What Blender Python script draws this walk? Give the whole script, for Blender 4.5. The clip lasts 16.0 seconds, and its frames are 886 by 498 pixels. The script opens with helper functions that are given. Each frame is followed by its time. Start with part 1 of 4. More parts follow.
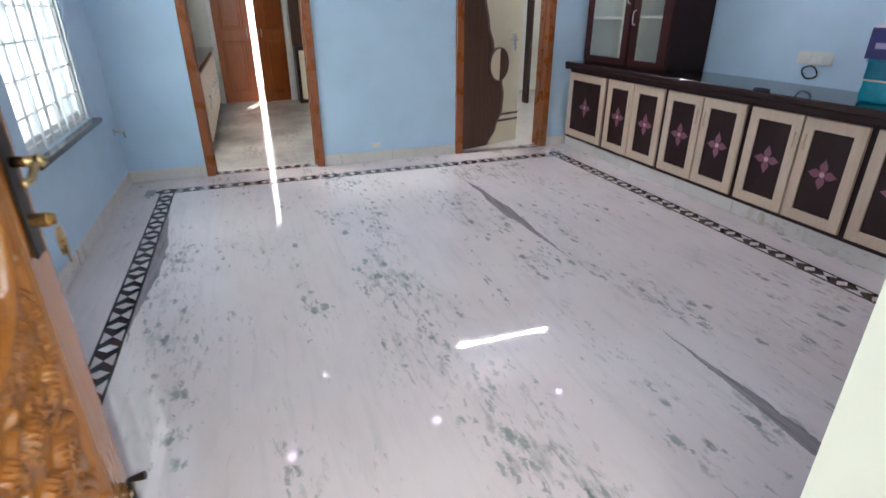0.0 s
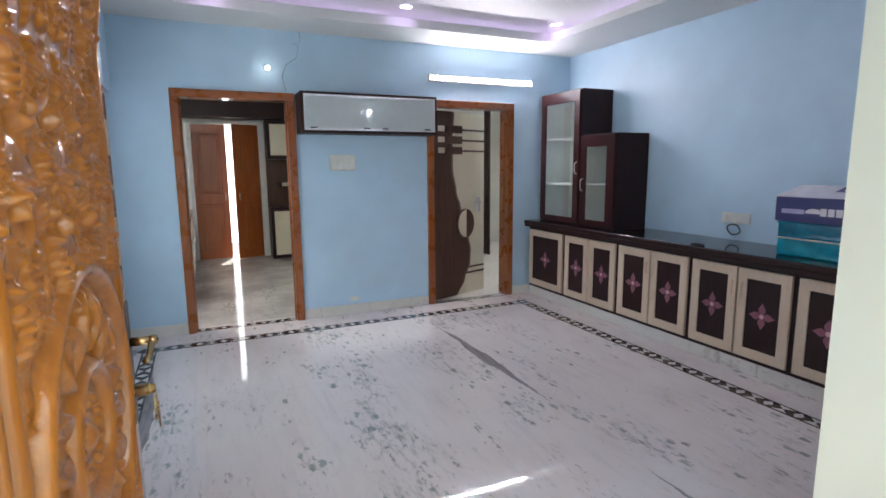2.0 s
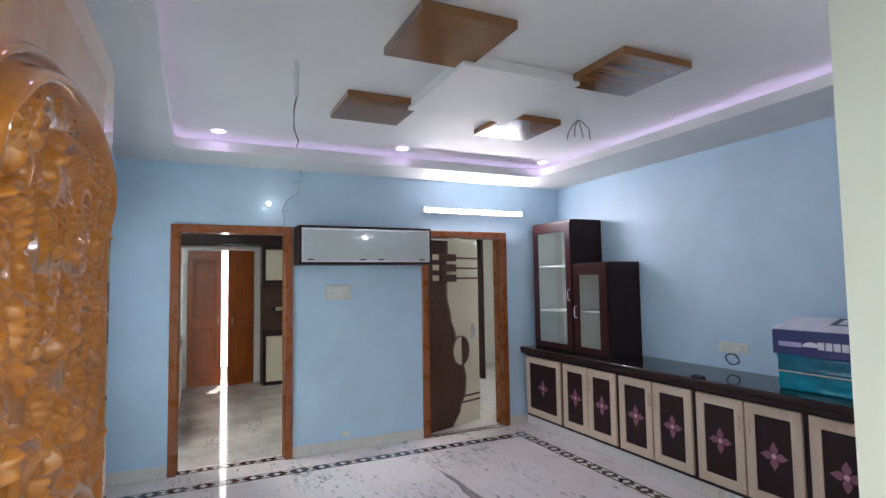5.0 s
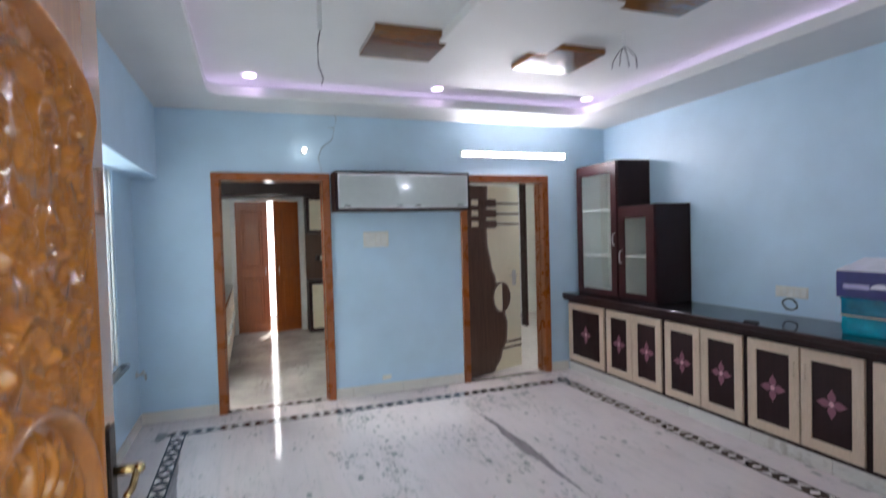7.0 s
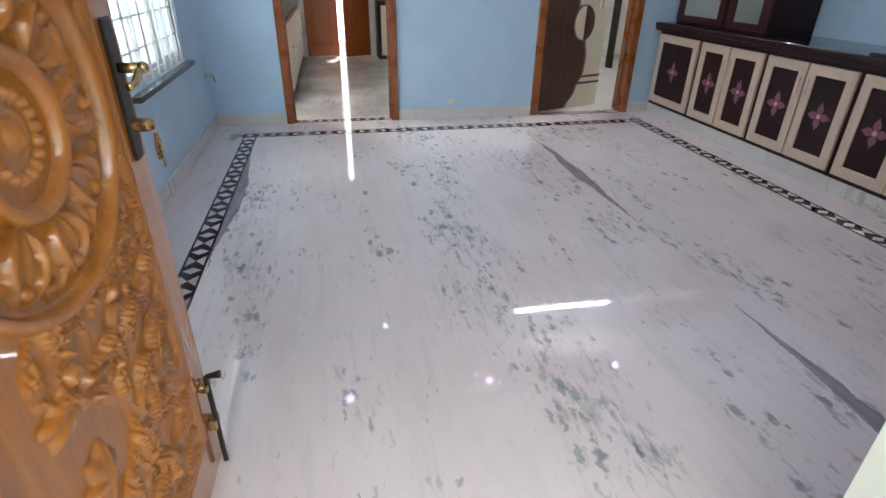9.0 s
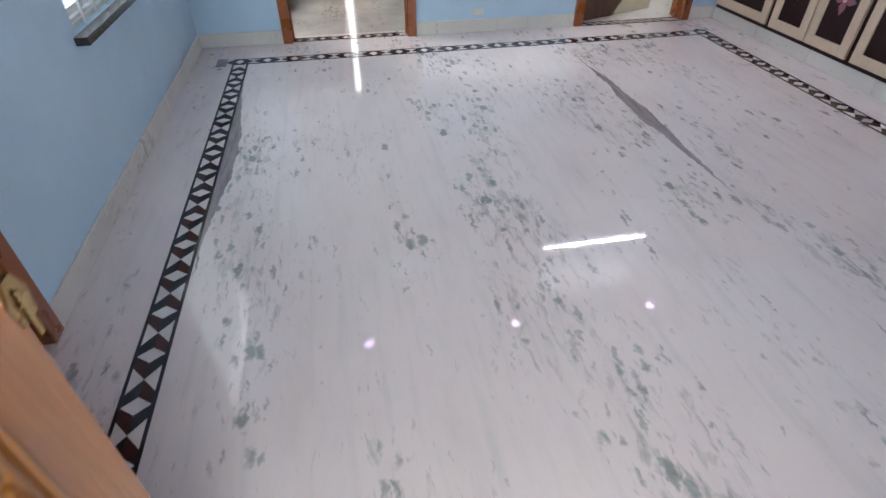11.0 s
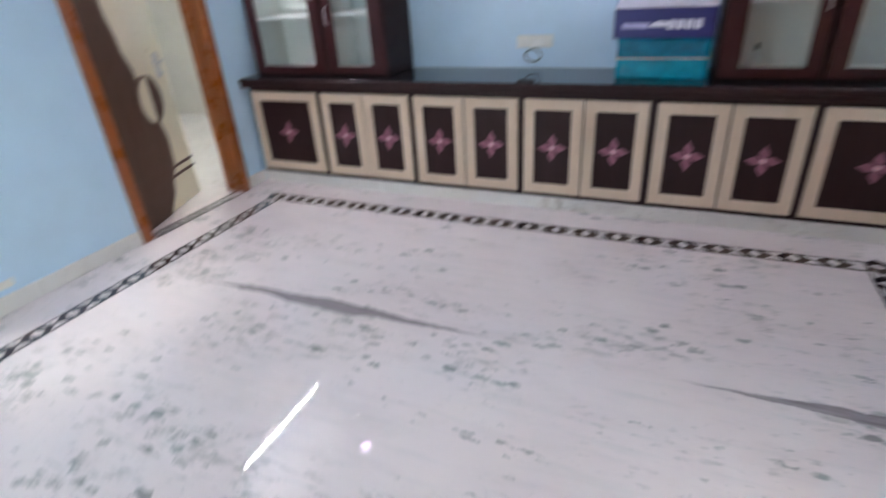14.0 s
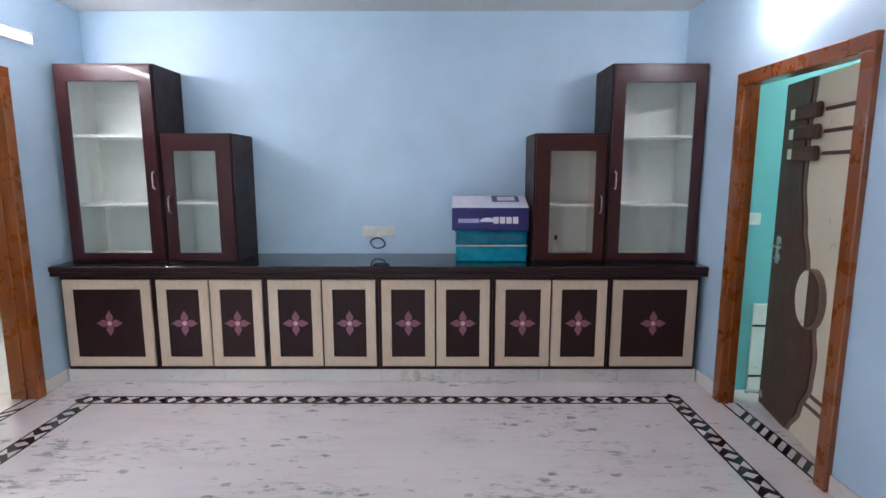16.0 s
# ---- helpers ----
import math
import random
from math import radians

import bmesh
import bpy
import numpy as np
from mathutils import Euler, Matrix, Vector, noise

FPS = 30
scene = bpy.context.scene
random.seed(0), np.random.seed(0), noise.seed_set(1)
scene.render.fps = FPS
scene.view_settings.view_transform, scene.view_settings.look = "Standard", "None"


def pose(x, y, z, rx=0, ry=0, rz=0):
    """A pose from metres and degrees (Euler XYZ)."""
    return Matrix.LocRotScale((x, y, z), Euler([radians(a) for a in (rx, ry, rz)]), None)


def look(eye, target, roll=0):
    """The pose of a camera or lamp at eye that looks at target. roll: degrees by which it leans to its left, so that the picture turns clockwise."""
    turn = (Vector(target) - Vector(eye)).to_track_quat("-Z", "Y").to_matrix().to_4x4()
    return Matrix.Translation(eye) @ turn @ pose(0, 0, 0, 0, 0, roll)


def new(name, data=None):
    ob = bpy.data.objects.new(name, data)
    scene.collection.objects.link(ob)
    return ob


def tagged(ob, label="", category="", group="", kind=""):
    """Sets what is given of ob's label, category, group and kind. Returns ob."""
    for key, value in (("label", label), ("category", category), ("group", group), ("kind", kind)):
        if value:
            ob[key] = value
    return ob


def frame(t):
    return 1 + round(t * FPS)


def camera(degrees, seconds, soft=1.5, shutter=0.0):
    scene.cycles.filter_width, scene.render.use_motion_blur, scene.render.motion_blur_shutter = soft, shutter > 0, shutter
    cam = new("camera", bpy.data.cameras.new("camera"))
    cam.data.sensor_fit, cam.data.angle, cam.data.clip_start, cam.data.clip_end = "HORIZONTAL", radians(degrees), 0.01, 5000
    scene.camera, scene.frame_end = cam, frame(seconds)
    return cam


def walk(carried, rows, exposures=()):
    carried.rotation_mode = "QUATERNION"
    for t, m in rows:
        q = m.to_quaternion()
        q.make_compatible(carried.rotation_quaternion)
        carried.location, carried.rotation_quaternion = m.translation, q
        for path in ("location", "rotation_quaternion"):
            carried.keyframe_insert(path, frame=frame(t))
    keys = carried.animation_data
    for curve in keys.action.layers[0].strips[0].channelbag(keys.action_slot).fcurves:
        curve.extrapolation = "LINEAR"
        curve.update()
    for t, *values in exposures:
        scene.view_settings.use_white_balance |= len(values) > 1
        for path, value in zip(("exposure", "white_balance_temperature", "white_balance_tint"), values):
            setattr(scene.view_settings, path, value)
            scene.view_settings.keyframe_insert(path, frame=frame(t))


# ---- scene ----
cam = camera(80.1, 16.0, shutter=0.5)
PATH = [
    (0, (0.084, 0.041, 1.349), (0.692, 1.757, 0.521), -0.1),
    (0.5, (-0.062, -0.041, 1.4), (0.581, 1.722, 0.708), 0.0),
    (1, (-0.164, -0.097, 1.444), (0.582, 1.69, 0.945), 0.3),
    (1.5, (-0.15, -0.108, 1.447), (0.617, 1.702, 1.081), -0.1),
    (2, (-0.163, -0.116, 1.47), (0.65, 1.685, 1.163), -0.5),
    (2.5, (-0.191, -0.11, 1.501), (0.678, 1.675, 1.26), -0.2),
    (3, (-0.194, -0.1, 1.521), (0.688, 1.687, 1.358), -0.1),
    (3.5, (-0.207, -0.106, 1.59), (0.678, 1.686, 1.633), -0.2),
    (4, (-0.206, -0.105, 1.607), (0.677, 1.686, 1.721), -0.3),
    (6.5, (-0.088, -0.063, 1.611), (0.659, 1.789, 1.725), -2.4),
    (7, (-0.063, -0.034, 1.551), (0.623, 1.843, 1.495), -1.6),
    (7.5, (-0.02, -0.023, 1.443), (0.513, 1.853, 1.002), 0.1),
    (8, (0.002, -0.029, 1.331), (0.393, 1.779, 0.572), 0.8),
    (8.5, (0.039, -0.038, 1.299), (0.402, 1.717, 0.411), 0.9),
    (9, (0.073, -0.007, 1.281), (0.431, 1.723, 0.343), 0.9),
    (11.5, (0.033, 0.905, 1.334), (0.323, 2.406, 0.044), -0.4),
    (12, (0.007, 1.049, 1.346), (0.359, 2.534, 0.053), -1.5),
    (12.5, (0.006, 1.116, 1.336), (0.454, 2.573, 0.041), -1.5),
    (13, (0.057, 1.332, 1.348), (0.718, 2.702, 0.049), -3.2),
    (13.5, (0.031, 1.617, 1.396), (1.089, 2.826, 0.205), -3.2),
    (14, (-0.113, 1.818, 1.5), (1.495, 2.565, 0.575), -3.9),
    (14.5, (-0.158, 1.916, 1.552), (1.694, 2.344, 0.928), -2.4),
    (15, (-0.181, 2.062, 1.582), (1.745, 2.31, 1.102), -2.5),
    (15.5, (-0.319, 2.225, 1.53), (1.647, 2.298, 1.168), -1.0),
    (16, (-0.388, 2.293, 1.527), (1.589, 2.294, 1.228), -0.0),
]
EXPOSURES = [(0.0, 1.95), (1.2, 1.68), (4.0, 1.66), (6.5, 1.7), (8.5, 1.76), (12.5, 1.88), (13.5, 1.80), (14.0, 2.2), (14.5, 2.38), (15.2, 2.22), (16.0, 2.12)]
walk(cam, [(t, look(eye, target, roll)) for t, eye, target, roll in PATH], EXPOSURES)


# ---- world and daylight ----
world = bpy.data.worlds.new("sky")
scene.world = world
world.use_nodes = True
_wt = world.node_tree
_wt.nodes.clear()
_sky = _wt.nodes.new("ShaderNodeTexSky")
_sky.sky_type, _sky.sun_disc = "NISHITA", False
_sky.sun_elevation, _sky.sun_rotation = radians(69), radians(19)
_bg = _wt.nodes.new("ShaderNodeBackground")
_bg.inputs["Strength"].default_value = 0.15
_wo = _wt.nodes.new("ShaderNodeOutputWorld")
_wt.links.new(_sky.outputs[0], _bg.inputs[0])
_wt.links.new(_bg.outputs[0], _wo.inputs[0])
sun = new("sun", bpy.data.lights.new("sun", "SUN"))
sun.data.energy, sun.data.angle, sun.data.color = 3.0, radians(0.6), (1.0, 0.95, 0.86)
sun.matrix_world = look((0, 0, 20), (-0.35, -1.0, 17.2))

# lamp strengths
TUBE, SPOT, BULB, COVE, ROOM, KITCHEN, LED_BULB = 52.0, 6.0, 6.0, 2.2, 120.0, 160.0, 80.0
WINDOW_SKY = 6.5
PORCH_SKY = 29.0


def daylight_panel(name, where, size_x, size_y, power, colour, aim):
    lamp = new(name, bpy.data.lights.new(name, "AREA"))
    lamp.data.shape, lamp.data.size, lamp.data.size_y = "RECTANGLE", size_x, size_y
    lamp.data.energy, lamp.data.color = power, colour
    lamp.matrix_world = look(where, aim)
    return lamp


daylight_panel("window_daylight", (-1.13, 3.75, 1.4), 1.1, 1.3, WINDOW_SKY, (0.86, 0.93, 1.0), (0, 3.75, 1.2))
# added overhead lamp, unseen, for the daylight entering at the entrance
daylight_panel("porch_fill_daylight", (-0.05, -1.35, 3.0), 1.8, 2.2, PORCH_SKY, (1.0, 0.96, 0.92), (-0.05, -1.349, 0))


# ---- material helpers ----
class Mat:
    def __init__(self, name):
        self.m = bpy.data.materials.new(name)
        self.m.use_nodes = True
        self.t = self.m.node_tree
        self.b = self.t.nodes["Principled BSDF"]
        self.co = self.t.nodes.new("ShaderNodeTexCoord").outputs["Object"]

    def node(self, kind, **kw):
        n = self.t.nodes.new(kind)
        for k, v in kw.items():
            n.inputs[k.replace("_", " ")].default_value = v
        return n

    def link(self, a, b):
        self.t.links.new(a, b)

    def mapped(self, sx, sy, sz, rz=0.0):
        n = self.t.nodes.new("ShaderNodeMapping")
        n.inputs["Scale"].default_value = (sx, sy, sz)
        n.inputs["Rotation"].default_value = (0, 0, rz)
        self.link(self.co, n.inputs["Vector"])
        return n.outputs[0]

    def noise(self, vec, scale, detail=4.0, rough=0.55, distort=0.0):
        n = self.node("ShaderNodeTexNoise", Scale=scale, Detail=detail, Roughness=rough, Distortion=distort)
        self.link(vec, n.inputs["Vector"])
        return n.outputs["Fac"]

    def ramp(self, fac, stops):
        n = self.t.nodes.new("ShaderNodeValToRGB")
        e = n.color_ramp.elements
        while len(e) < len(stops):
            e.new(0.5)
        for el, (p, c) in zip(e, stops):
            el.position = p
            el.color = (*c, 1) if isinstance(c, tuple) else (c, c, c, 1)
        self.link(fac, n.inputs[0])
        return n.outputs[0]

    def mix(self, fac, a, b, mode="MIX"):
        n = self.t.nodes.new("ShaderNodeMix")
        n.data_type, n.blend_type = "RGBA", mode
        for v, s in ((fac, n.inputs[0]), (a, n.inputs[6]), (b, n.inputs[7])):
            if hasattr(v, "links"):
                self.link(v, s)
            elif isinstance(v, tuple):
                s.default_value = (*v, 1)
            else:
                s.default_value = v
        return n.outputs[2]

    def math(self, op, a, b=0.0, c=0.0):
        n = self.t.nodes.new("ShaderNodeMath")
        n.operation = op
        for v, s in zip((a, b, c), n.inputs):
            if hasattr(v, "links"):
                self.link(v, s)
            else:
                s.default_value = v
        return n.outputs[0]

    def set(self, colour=None, rough=None, metal=None, coat=None, bump=None, bump_strength=0.2, bump_distance=0.002, ior=None):
        for v, key in ((colour, "Base Color"), (rough, "Roughness"), (metal, "Metallic"), (coat, "Coat Weight"), (ior, "IOR")):
            if v is None:
                continue
            if hasattr(v, "links"):
                self.link(v, self.b.inputs[key])
            else:
                self.b.inputs[key].default_value = (*v, 1) if isinstance(v, tuple) else v
        if bump is not None:
            n = self.node("ShaderNodeBump", Strength=bump_strength, Distance=bump_distance)
            self.link(bump, n.inputs["Height"])
            self.link(n.outputs[0], self.b.inputs["Normal"])
        return self.m


def paint(name, colour, rough=0.5, spread=0.06, scale=2.0):
    """Wall paint: faint patches, roller grain."""
    k = Mat(name)
    big = k.noise(k.co, scale, 3)
    low = tuple(max(0.0, v * (1 - spread)) for v in colour)
    high = tuple(min(1.0, v * (1 + spread)) for v in colour)
    col = k.ramp(big, [(0.3, low), (0.7, high)])
    return k.set(col, rough, bump=k.noise(k.co, 180, 3), bump_strength=0.12, bump_distance=0.001)


def wood(name, dark, light, rough=0.3, coat=0.4, along="z", scale=1.0, bump=0.08):
    k = Mat(name)
    st = {"z": (14, 14, 0.9), "y": (14, 0.9, 14), "x": (0.9, 14, 14)}[along]
    v = k.mapped(*(q * scale for q in st))
    grain = k.noise(v, 2.2, 8, 0.62, 0.8)
    fine = k.noise(k.mapped(*(q * scale * 6 for q in st)), 3.0, 3)
    col = k.ramp(grain, [(0.25, dark), (0.75, light)])
    col = k.mix(0.22, col, k.ramp(fine, [(0.35, 0.25), (0.7, 1.0)]), "MULTIPLY")
    r = k.ramp(k.noise(k.co, 9, 3), [(0.2, rough * 0.8), (0.8, min(1.0, rough * 1.25))])
    k.b.inputs["Coat Roughness"].default_value = 0.06
    return k.set(col, r, coat=coat, bump=fine, bump_strength=bump, bump_distance=0.001)


def plain(name, colour, rough=0.5, metal=0.0, coat=0.0, vary=0.08, scale=14.0, bump=0.05):
    k = Mat(name)
    n = k.noise(k.co, scale, 4)
    low = tuple(v * (1 - vary) for v in colour)
    high = tuple(min(1.0, v * (1 + vary)) for v in colour)
    col = k.ramp(n, [(0.3, low), (0.7, high)])
    r = k.ramp(k.noise(k.co, scale * 2.3, 3), [(0.25, rough * 0.85), (0.75, min(1.0, rough * 1.15))])
    return k.set(col, r, metal, coat, bump=n, bump_strength=bump, bump_distance=0.001)


def glow(name, colour, strength):
    k = Mat(name)
    k.b.inputs["Base Color"].default_value = (0.9, 0.9, 0.9, 1)
    k.b.inputs["Emission Color"].default_value = (*colour, 1)
    k.b.inputs["Emission Strength"].default_value = strength
    return k.m


def glass(name, colour=(0.95, 0.98, 0.97), rough=0.02):
    k = Mat(name)
    k.b.inputs["Transmission Weight"].default_value = 1.0
    return k.set(colour, rough, ior=1.45)


BLOTCH = 0.44       # lower: more blotches in the marble


def marble(name, base_a, base_b, fleck, veins=False, fleck_low=0.60, rough=0.035, along_y=True):
    """White marble with stretched grey-green flecks; veins adds the long grey inclusions of the hall floor."""
    k = Mat(name)
    st = (1.0, 0.30, 1.0) if along_y else (0.30, 1.0, 1.0)
    v = k.mapped(*st, rz=0.10)
    cloud = k.noise(k.co, 1.3, 4)
    col = k.ramp(cloud, [(0.3, base_a), (0.7, base_b)])
    # soft long clouds
    soft = k.noise(v, 7.0, 6, 0.6, 0.4)
    col = k.mix(k.ramp(soft, [(0.50, 0.0), (0.78, 0.32)]), col, tuple(0.72 * c for c in base_a))
    # flecks gathered in drifts
    drift = k.noise(k.mapped(1.0, 0.45, 1.0, rz=0.10), 2.6, 3)
    if veins:
        # flecks crowd along the lines of the long inclusions
        place = k.t.nodes.new("ShaderNodeSeparateXYZ")
        k.link(k.co, place.inputs[0])
        for at, half, amount in ((1.80, 0.26, 0.08), (0.75, 0.34, 0.10), (-0.42, 0.20, 0.06)):
            near = k.math("SUBTRACT", 1.0, k.math("DIVIDE", k.math("ABSOLUTE", k.math("SUBTRACT", place.outputs[0], at)), half))
            drift = k.math("ADD", drift, k.math("MULTIPLY", k.math("MAXIMUM", near, 0.0), amount))
        drift = k.math("SUBTRACT", drift, 0.010)
    f1 = k.noise(v, 30.0, 5, 0.62, 0.6)
    gate = k.math("ADD", f1, k.math("MULTIPLY", k.math("SUBTRACT", drift, 0.5), 0.62))
    col = k.mix(k.ramp(gate, [(fleck_low, 0.0), (fleck_low + 0.08, 0.26), (0.84, 0.50)]), col, fleck)
    streak = k.noise(k.mapped(1.0, 0.07, 1.0, rz=0.07), 26.0, 4, 0.6)
    col = k.mix(k.ramp(streak, [(0.52, 0.0), (0.74, 0.22)]), col, tuple(1.9 * c for c in fleck))
    f2 = k.noise(v, 60.0, 2, 0.5)
    gate2 = k.math("ADD", f2, k.math("MULTIPLY", k.math("SUBTRACT", drift, 0.5), 0.5))
    col = k.mix(k.ramp(gate2, [(0.66, 0.0), (0.76, 0.30)]), col, tuple(0.8 * c for c in fleck))
    # rounded grey-green blotches, strung along the drifts
    for size, stretch, amount, lean in ((21.0, 0.52, 0.76, 0.0), (38.0, 0.30, 0.62, 0.4)):
        bend = k.t.nodes.new("ShaderNodeTexNoise")
        bend.inputs["Scale"].default_value, bend.inputs["Detail"].default_value = 32.0, 3.0
        k.link(k.co, bend.inputs["Vector"])
        shift = k.t.nodes.new("ShaderNodeVectorMath")
        shift.operation = "MULTIPLY_ADD"
        k.link(bend.outputs["Color"], shift.inputs[0])
        shift.inputs[1].default_value = (0.045, 0.045, 0.0)
        k.link(k.mapped(1.0, stretch, 0.0, rz=0.06), shift.inputs[2])
        cell = k.node("ShaderNodeTexVoronoi", Scale=size)
        k.link(shift.outputs[0], cell.inputs["Vector"])
        pick = k.t.nodes.new("ShaderNodeSeparateColor")
        k.link(cell.outputs["Color"], pick.inputs[0])
        string = k.noise(k.mapped(1.0, 0.16, 0.0, rz=0.06), 7.0 + lean, 3)
        radius = k.math("ADD", k.math("MULTIPLY", k.math("SUBTRACT", drift, 0.5), 1.9), k.math("MULTIPLY", k.math("SUBTRACT", string, 0.5), 1.8))
        radius = k.math("ADD", radius, k.math("SUBTRACT", k.math("MULTIPLY", pick.outputs[0], 0.75), BLOTCH))
        radius = k.math("MINIMUM", radius, 0.50)
        edge = k.t.nodes.new("ShaderNodeClamp")
        k.link(k.math("MULTIPLY", k.math("SUBTRACT", radius, cell.outputs["Distance"]), 4.2), edge.inputs[0])
        tone = k.ramp(pick.outputs[1], [(0.0, tuple(0.8 * c for c in fleck)), (1.0, tuple(1.35 * c for c in fleck))])
        col = k.mix(k.math("MULTIPLY", edge.outputs[0], amount), col, tone)
    if veins:
        sep = k.t.nodes.new("ShaderNodeSeparateXYZ")
        k.link(k.co, sep.inputs[0])
        wob = k.math("MULTIPLY", k.math("SUBTRACT", k.noise(k.co, 3.0, 6, 0.65), 0.5), 0.10)
        x = k.math("ADD", sep.outputs[0], wob)
        y = sep.outputs[1]
        for xc, slant, yc, half, width in ((1.745, 0.0, 3.37, 1.02, 0.054), (1.72, 0.0, 0.95, 0.82, 0.038), (-0.60, 0.0, 3.30, 1.05, 0.085)):
            reach = k.math("SUBTRACT", 1.0, k.math("DIVIDE", k.math("ABSOLUTE", k.math("SUBTRACT", y, yc)), half))
            reach = k.math("POWER", k.math("MAXIMUM", reach, 0.0), 1.35)
            w = k.math("MULTIPLY", reach, width)
            d = k.math("ABSOLUTE", k.math("SUBTRACT", x, xc))
            m = k.math("MULTIPLY", k.math("SUBTRACT", w, d), 220.0)
            mm = k.t.nodes.new("ShaderNodeClamp")
            k.link(m, mm.inputs[0])
            tone = k.ramp(k.noise(k.mapped(30, 3, 10), 1.5, 5), [(0.3, (0.22, 0.20, 0.21)), (0.7, (0.38, 0.35, 0.36))])
            col = k.mix(mm.outputs[0], col, tone)
    r = k.ramp(k.noise(k.co, 5, 5), [(0.25, rough * 0.8), (0.8, rough * 1.4)])
    return k.set(col, r, bump=k.noise(k.co, 9, 2), bump_strength=0.03, bump_distance=0.002, ior=1.5)


# ---- materials ----
WALL_BLUE = paint("pale_blue_wall_paint", (0.525, 0.712, 0.875), 0.45)
WALL_CREAM = paint("pale_green_white_wall_paint", (0.79, 0.85, 0.79), 0.5)
WALL_CYAN = paint("turquoise_wall_paint", (0.17, 0.53, 0.56), 0.5)
WALL_WHITE = paint("off_white_wall_paint", (0.74, 0.74, 0.70), 0.5)
CEILING = paint("white_satin_ceiling_paint", (0.76, 0.77, 0.77), 0.58, 0.03)
FLOOR = marble("hall_marble", (0.735, 0.665, 0.665), (0.80, 0.738, 0.735), (0.20, 0.238, 0.228), True)
KITCHEN_FLOOR = marble("kitchen_marble", (0.34, 0.325, 0.31), (0.70, 0.67, 0.64), (0.30, 0.29, 0.27), fleck_low=0.62, rough=0.11)
SKIRT = marble("skirting_marble", (0.72, 0.70, 0.67), (0.81, 0.79, 0.76), (0.40, 0.36, 0.32), fleck_low=0.66, rough=0.15)
TEAK = wood("teak_frame_varnish", (0.265, 0.066, 0.011), (0.355, 0.095, 0.016), 0.28, 0.6)
TEAK_X = wood("teak_head_varnish", (0.265, 0.066, 0.011), (0.355, 0.095, 0.016), 0.28, 0.6, "x")
CARVED = wood("golden_teak_varnish", (0.29, 0.090, 0.004), (0.46, 0.164, 0.010), 0.42, 1.0, "z", 0.5, 0.02)
CARVED.node_tree.nodes["Principled BSDF"].inputs["Coat Roughness"].default_value = 0.045
# glossy flat wood; its peach sheen is put into the lighter base colour
CARVED_FLAT = wood("golden_teak_gloss_sheen_tint", (0.42, 0.150, 0.028), (0.50, 0.190, 0.040), 0.22, 1.0, "z", 0.5, 0.0)
CARVED_FLAT.node_tree.nodes["Principled BSDF"].inputs["Coat Roughness"].default_value = 0.025
RED_DOOR = wood("red_brown_door_varnish", (0.25, 0.054, 0.009), (0.42, 0.105, 0.015), 0.36, 0.15)
WENGE = wood("wenge_laminate", (0.016, 0.0045, 0.005), (0.031, 0.0078, 0.0082), 0.45, 0.0)
WENGE_LIGHT = wood("walnut_laminate", (0.078, 0.040, 0.028), (0.140, 0.078, 0.056), 0.5, 0.0)
WALNUT_EDGE = wood("walnut_edge_band", (0.16, 0.10, 0.075), (0.26, 0.17, 0.13), 0.4, 0.1)
MAHOGANY = wood("mahogany_veneer", (0.034, 0.0085, 0.010), (0.056, 0.013, 0.015), 0.34, 0.15)
MAPLE = wood("maple_laminate", (0.70, 0.55, 0.41), (0.79, 0.64, 0.50), 0.4, 0.1)
for _m in (WENGE, WENGE_LIGHT, MAHOGANY, CARVED):
    _m.node_tree.nodes["Principled BSDF"].inputs["Specular IOR Level"].default_value = 0.32
CREAM_LAM = plain("cream_laminate", (0.80, 0.74, 0.57), 0.3, coat=0.2, vary=0.04, scale=3)
GRANITE = plain("black_granite", (0.012, 0.013, 0.016), 0.08, vary=0.5, scale=220, bump=0.0)
SILL_STONE = plain("dark_granite_sill", (0.05, 0.05, 0.055), 0.25, vary=0.4, scale=160)
BROWN_PANEL = wood("brown_ceiling_panel", (0.20, 0.085, 0.020), (0.30, 0.135, 0.040), 0.16, 0.7, "x", 0.5, 0.0)
BRASS = plain("antique_brass", (0.42, 0.30, 0.14), 0.28, 1.0)
GOLD = plain("polished_brass", (0.52, 0.39, 0.20), 0.24, 1.0)
DARK_BRASS = plain("dark_bronze_plate", (0.022, 0.017, 0.015), 0.42, 0.3)
STEEL = plain("brushed_steel", (0.55, 0.55, 0.55), 0.28, 1.0)
CHROME = plain("dull_silver_trim", (0.74, 0.75, 0.78), 0.3, 0.7)
TRIM = plain("bright_silver_trim", (0.86, 0.87, 0.90), 0.25, 0.35)
WHITE_METAL = plain("white_enamel", (0.74, 0.76, 0.76), 0.35)
WHITE_PLASTIC = plain("white_plastic", (0.74, 0.74, 0.70), 0.4)
BLACK_RUBBER = plain("black_cable", (0.015, 0.015, 0.016), 0.5)
GREY_WIRE = plain("grey_wire", (0.16, 0.16, 0.17), 0.5)
SHELF_WHITE = plain("white_shelf_laminate", (0.76, 0.79, 0.76), 0.4, vary=0.03)
BACK_WHITE = plain("white_cabinet_lining", (0.78, 0.82, 0.79), 0.5, vary=0.03)
CLEAR = glass("clear_glass")
FROST = glass("frosted_glass", (0.86, 0.92, 0.90), 0.45)
MILK = plain("milky_glass_front", (0.50, 0.55, 0.54), 0.04, vary=0.03)
NAVY = plain("navy_carton_print", (0.024, 0.026, 0.15), 0.35)
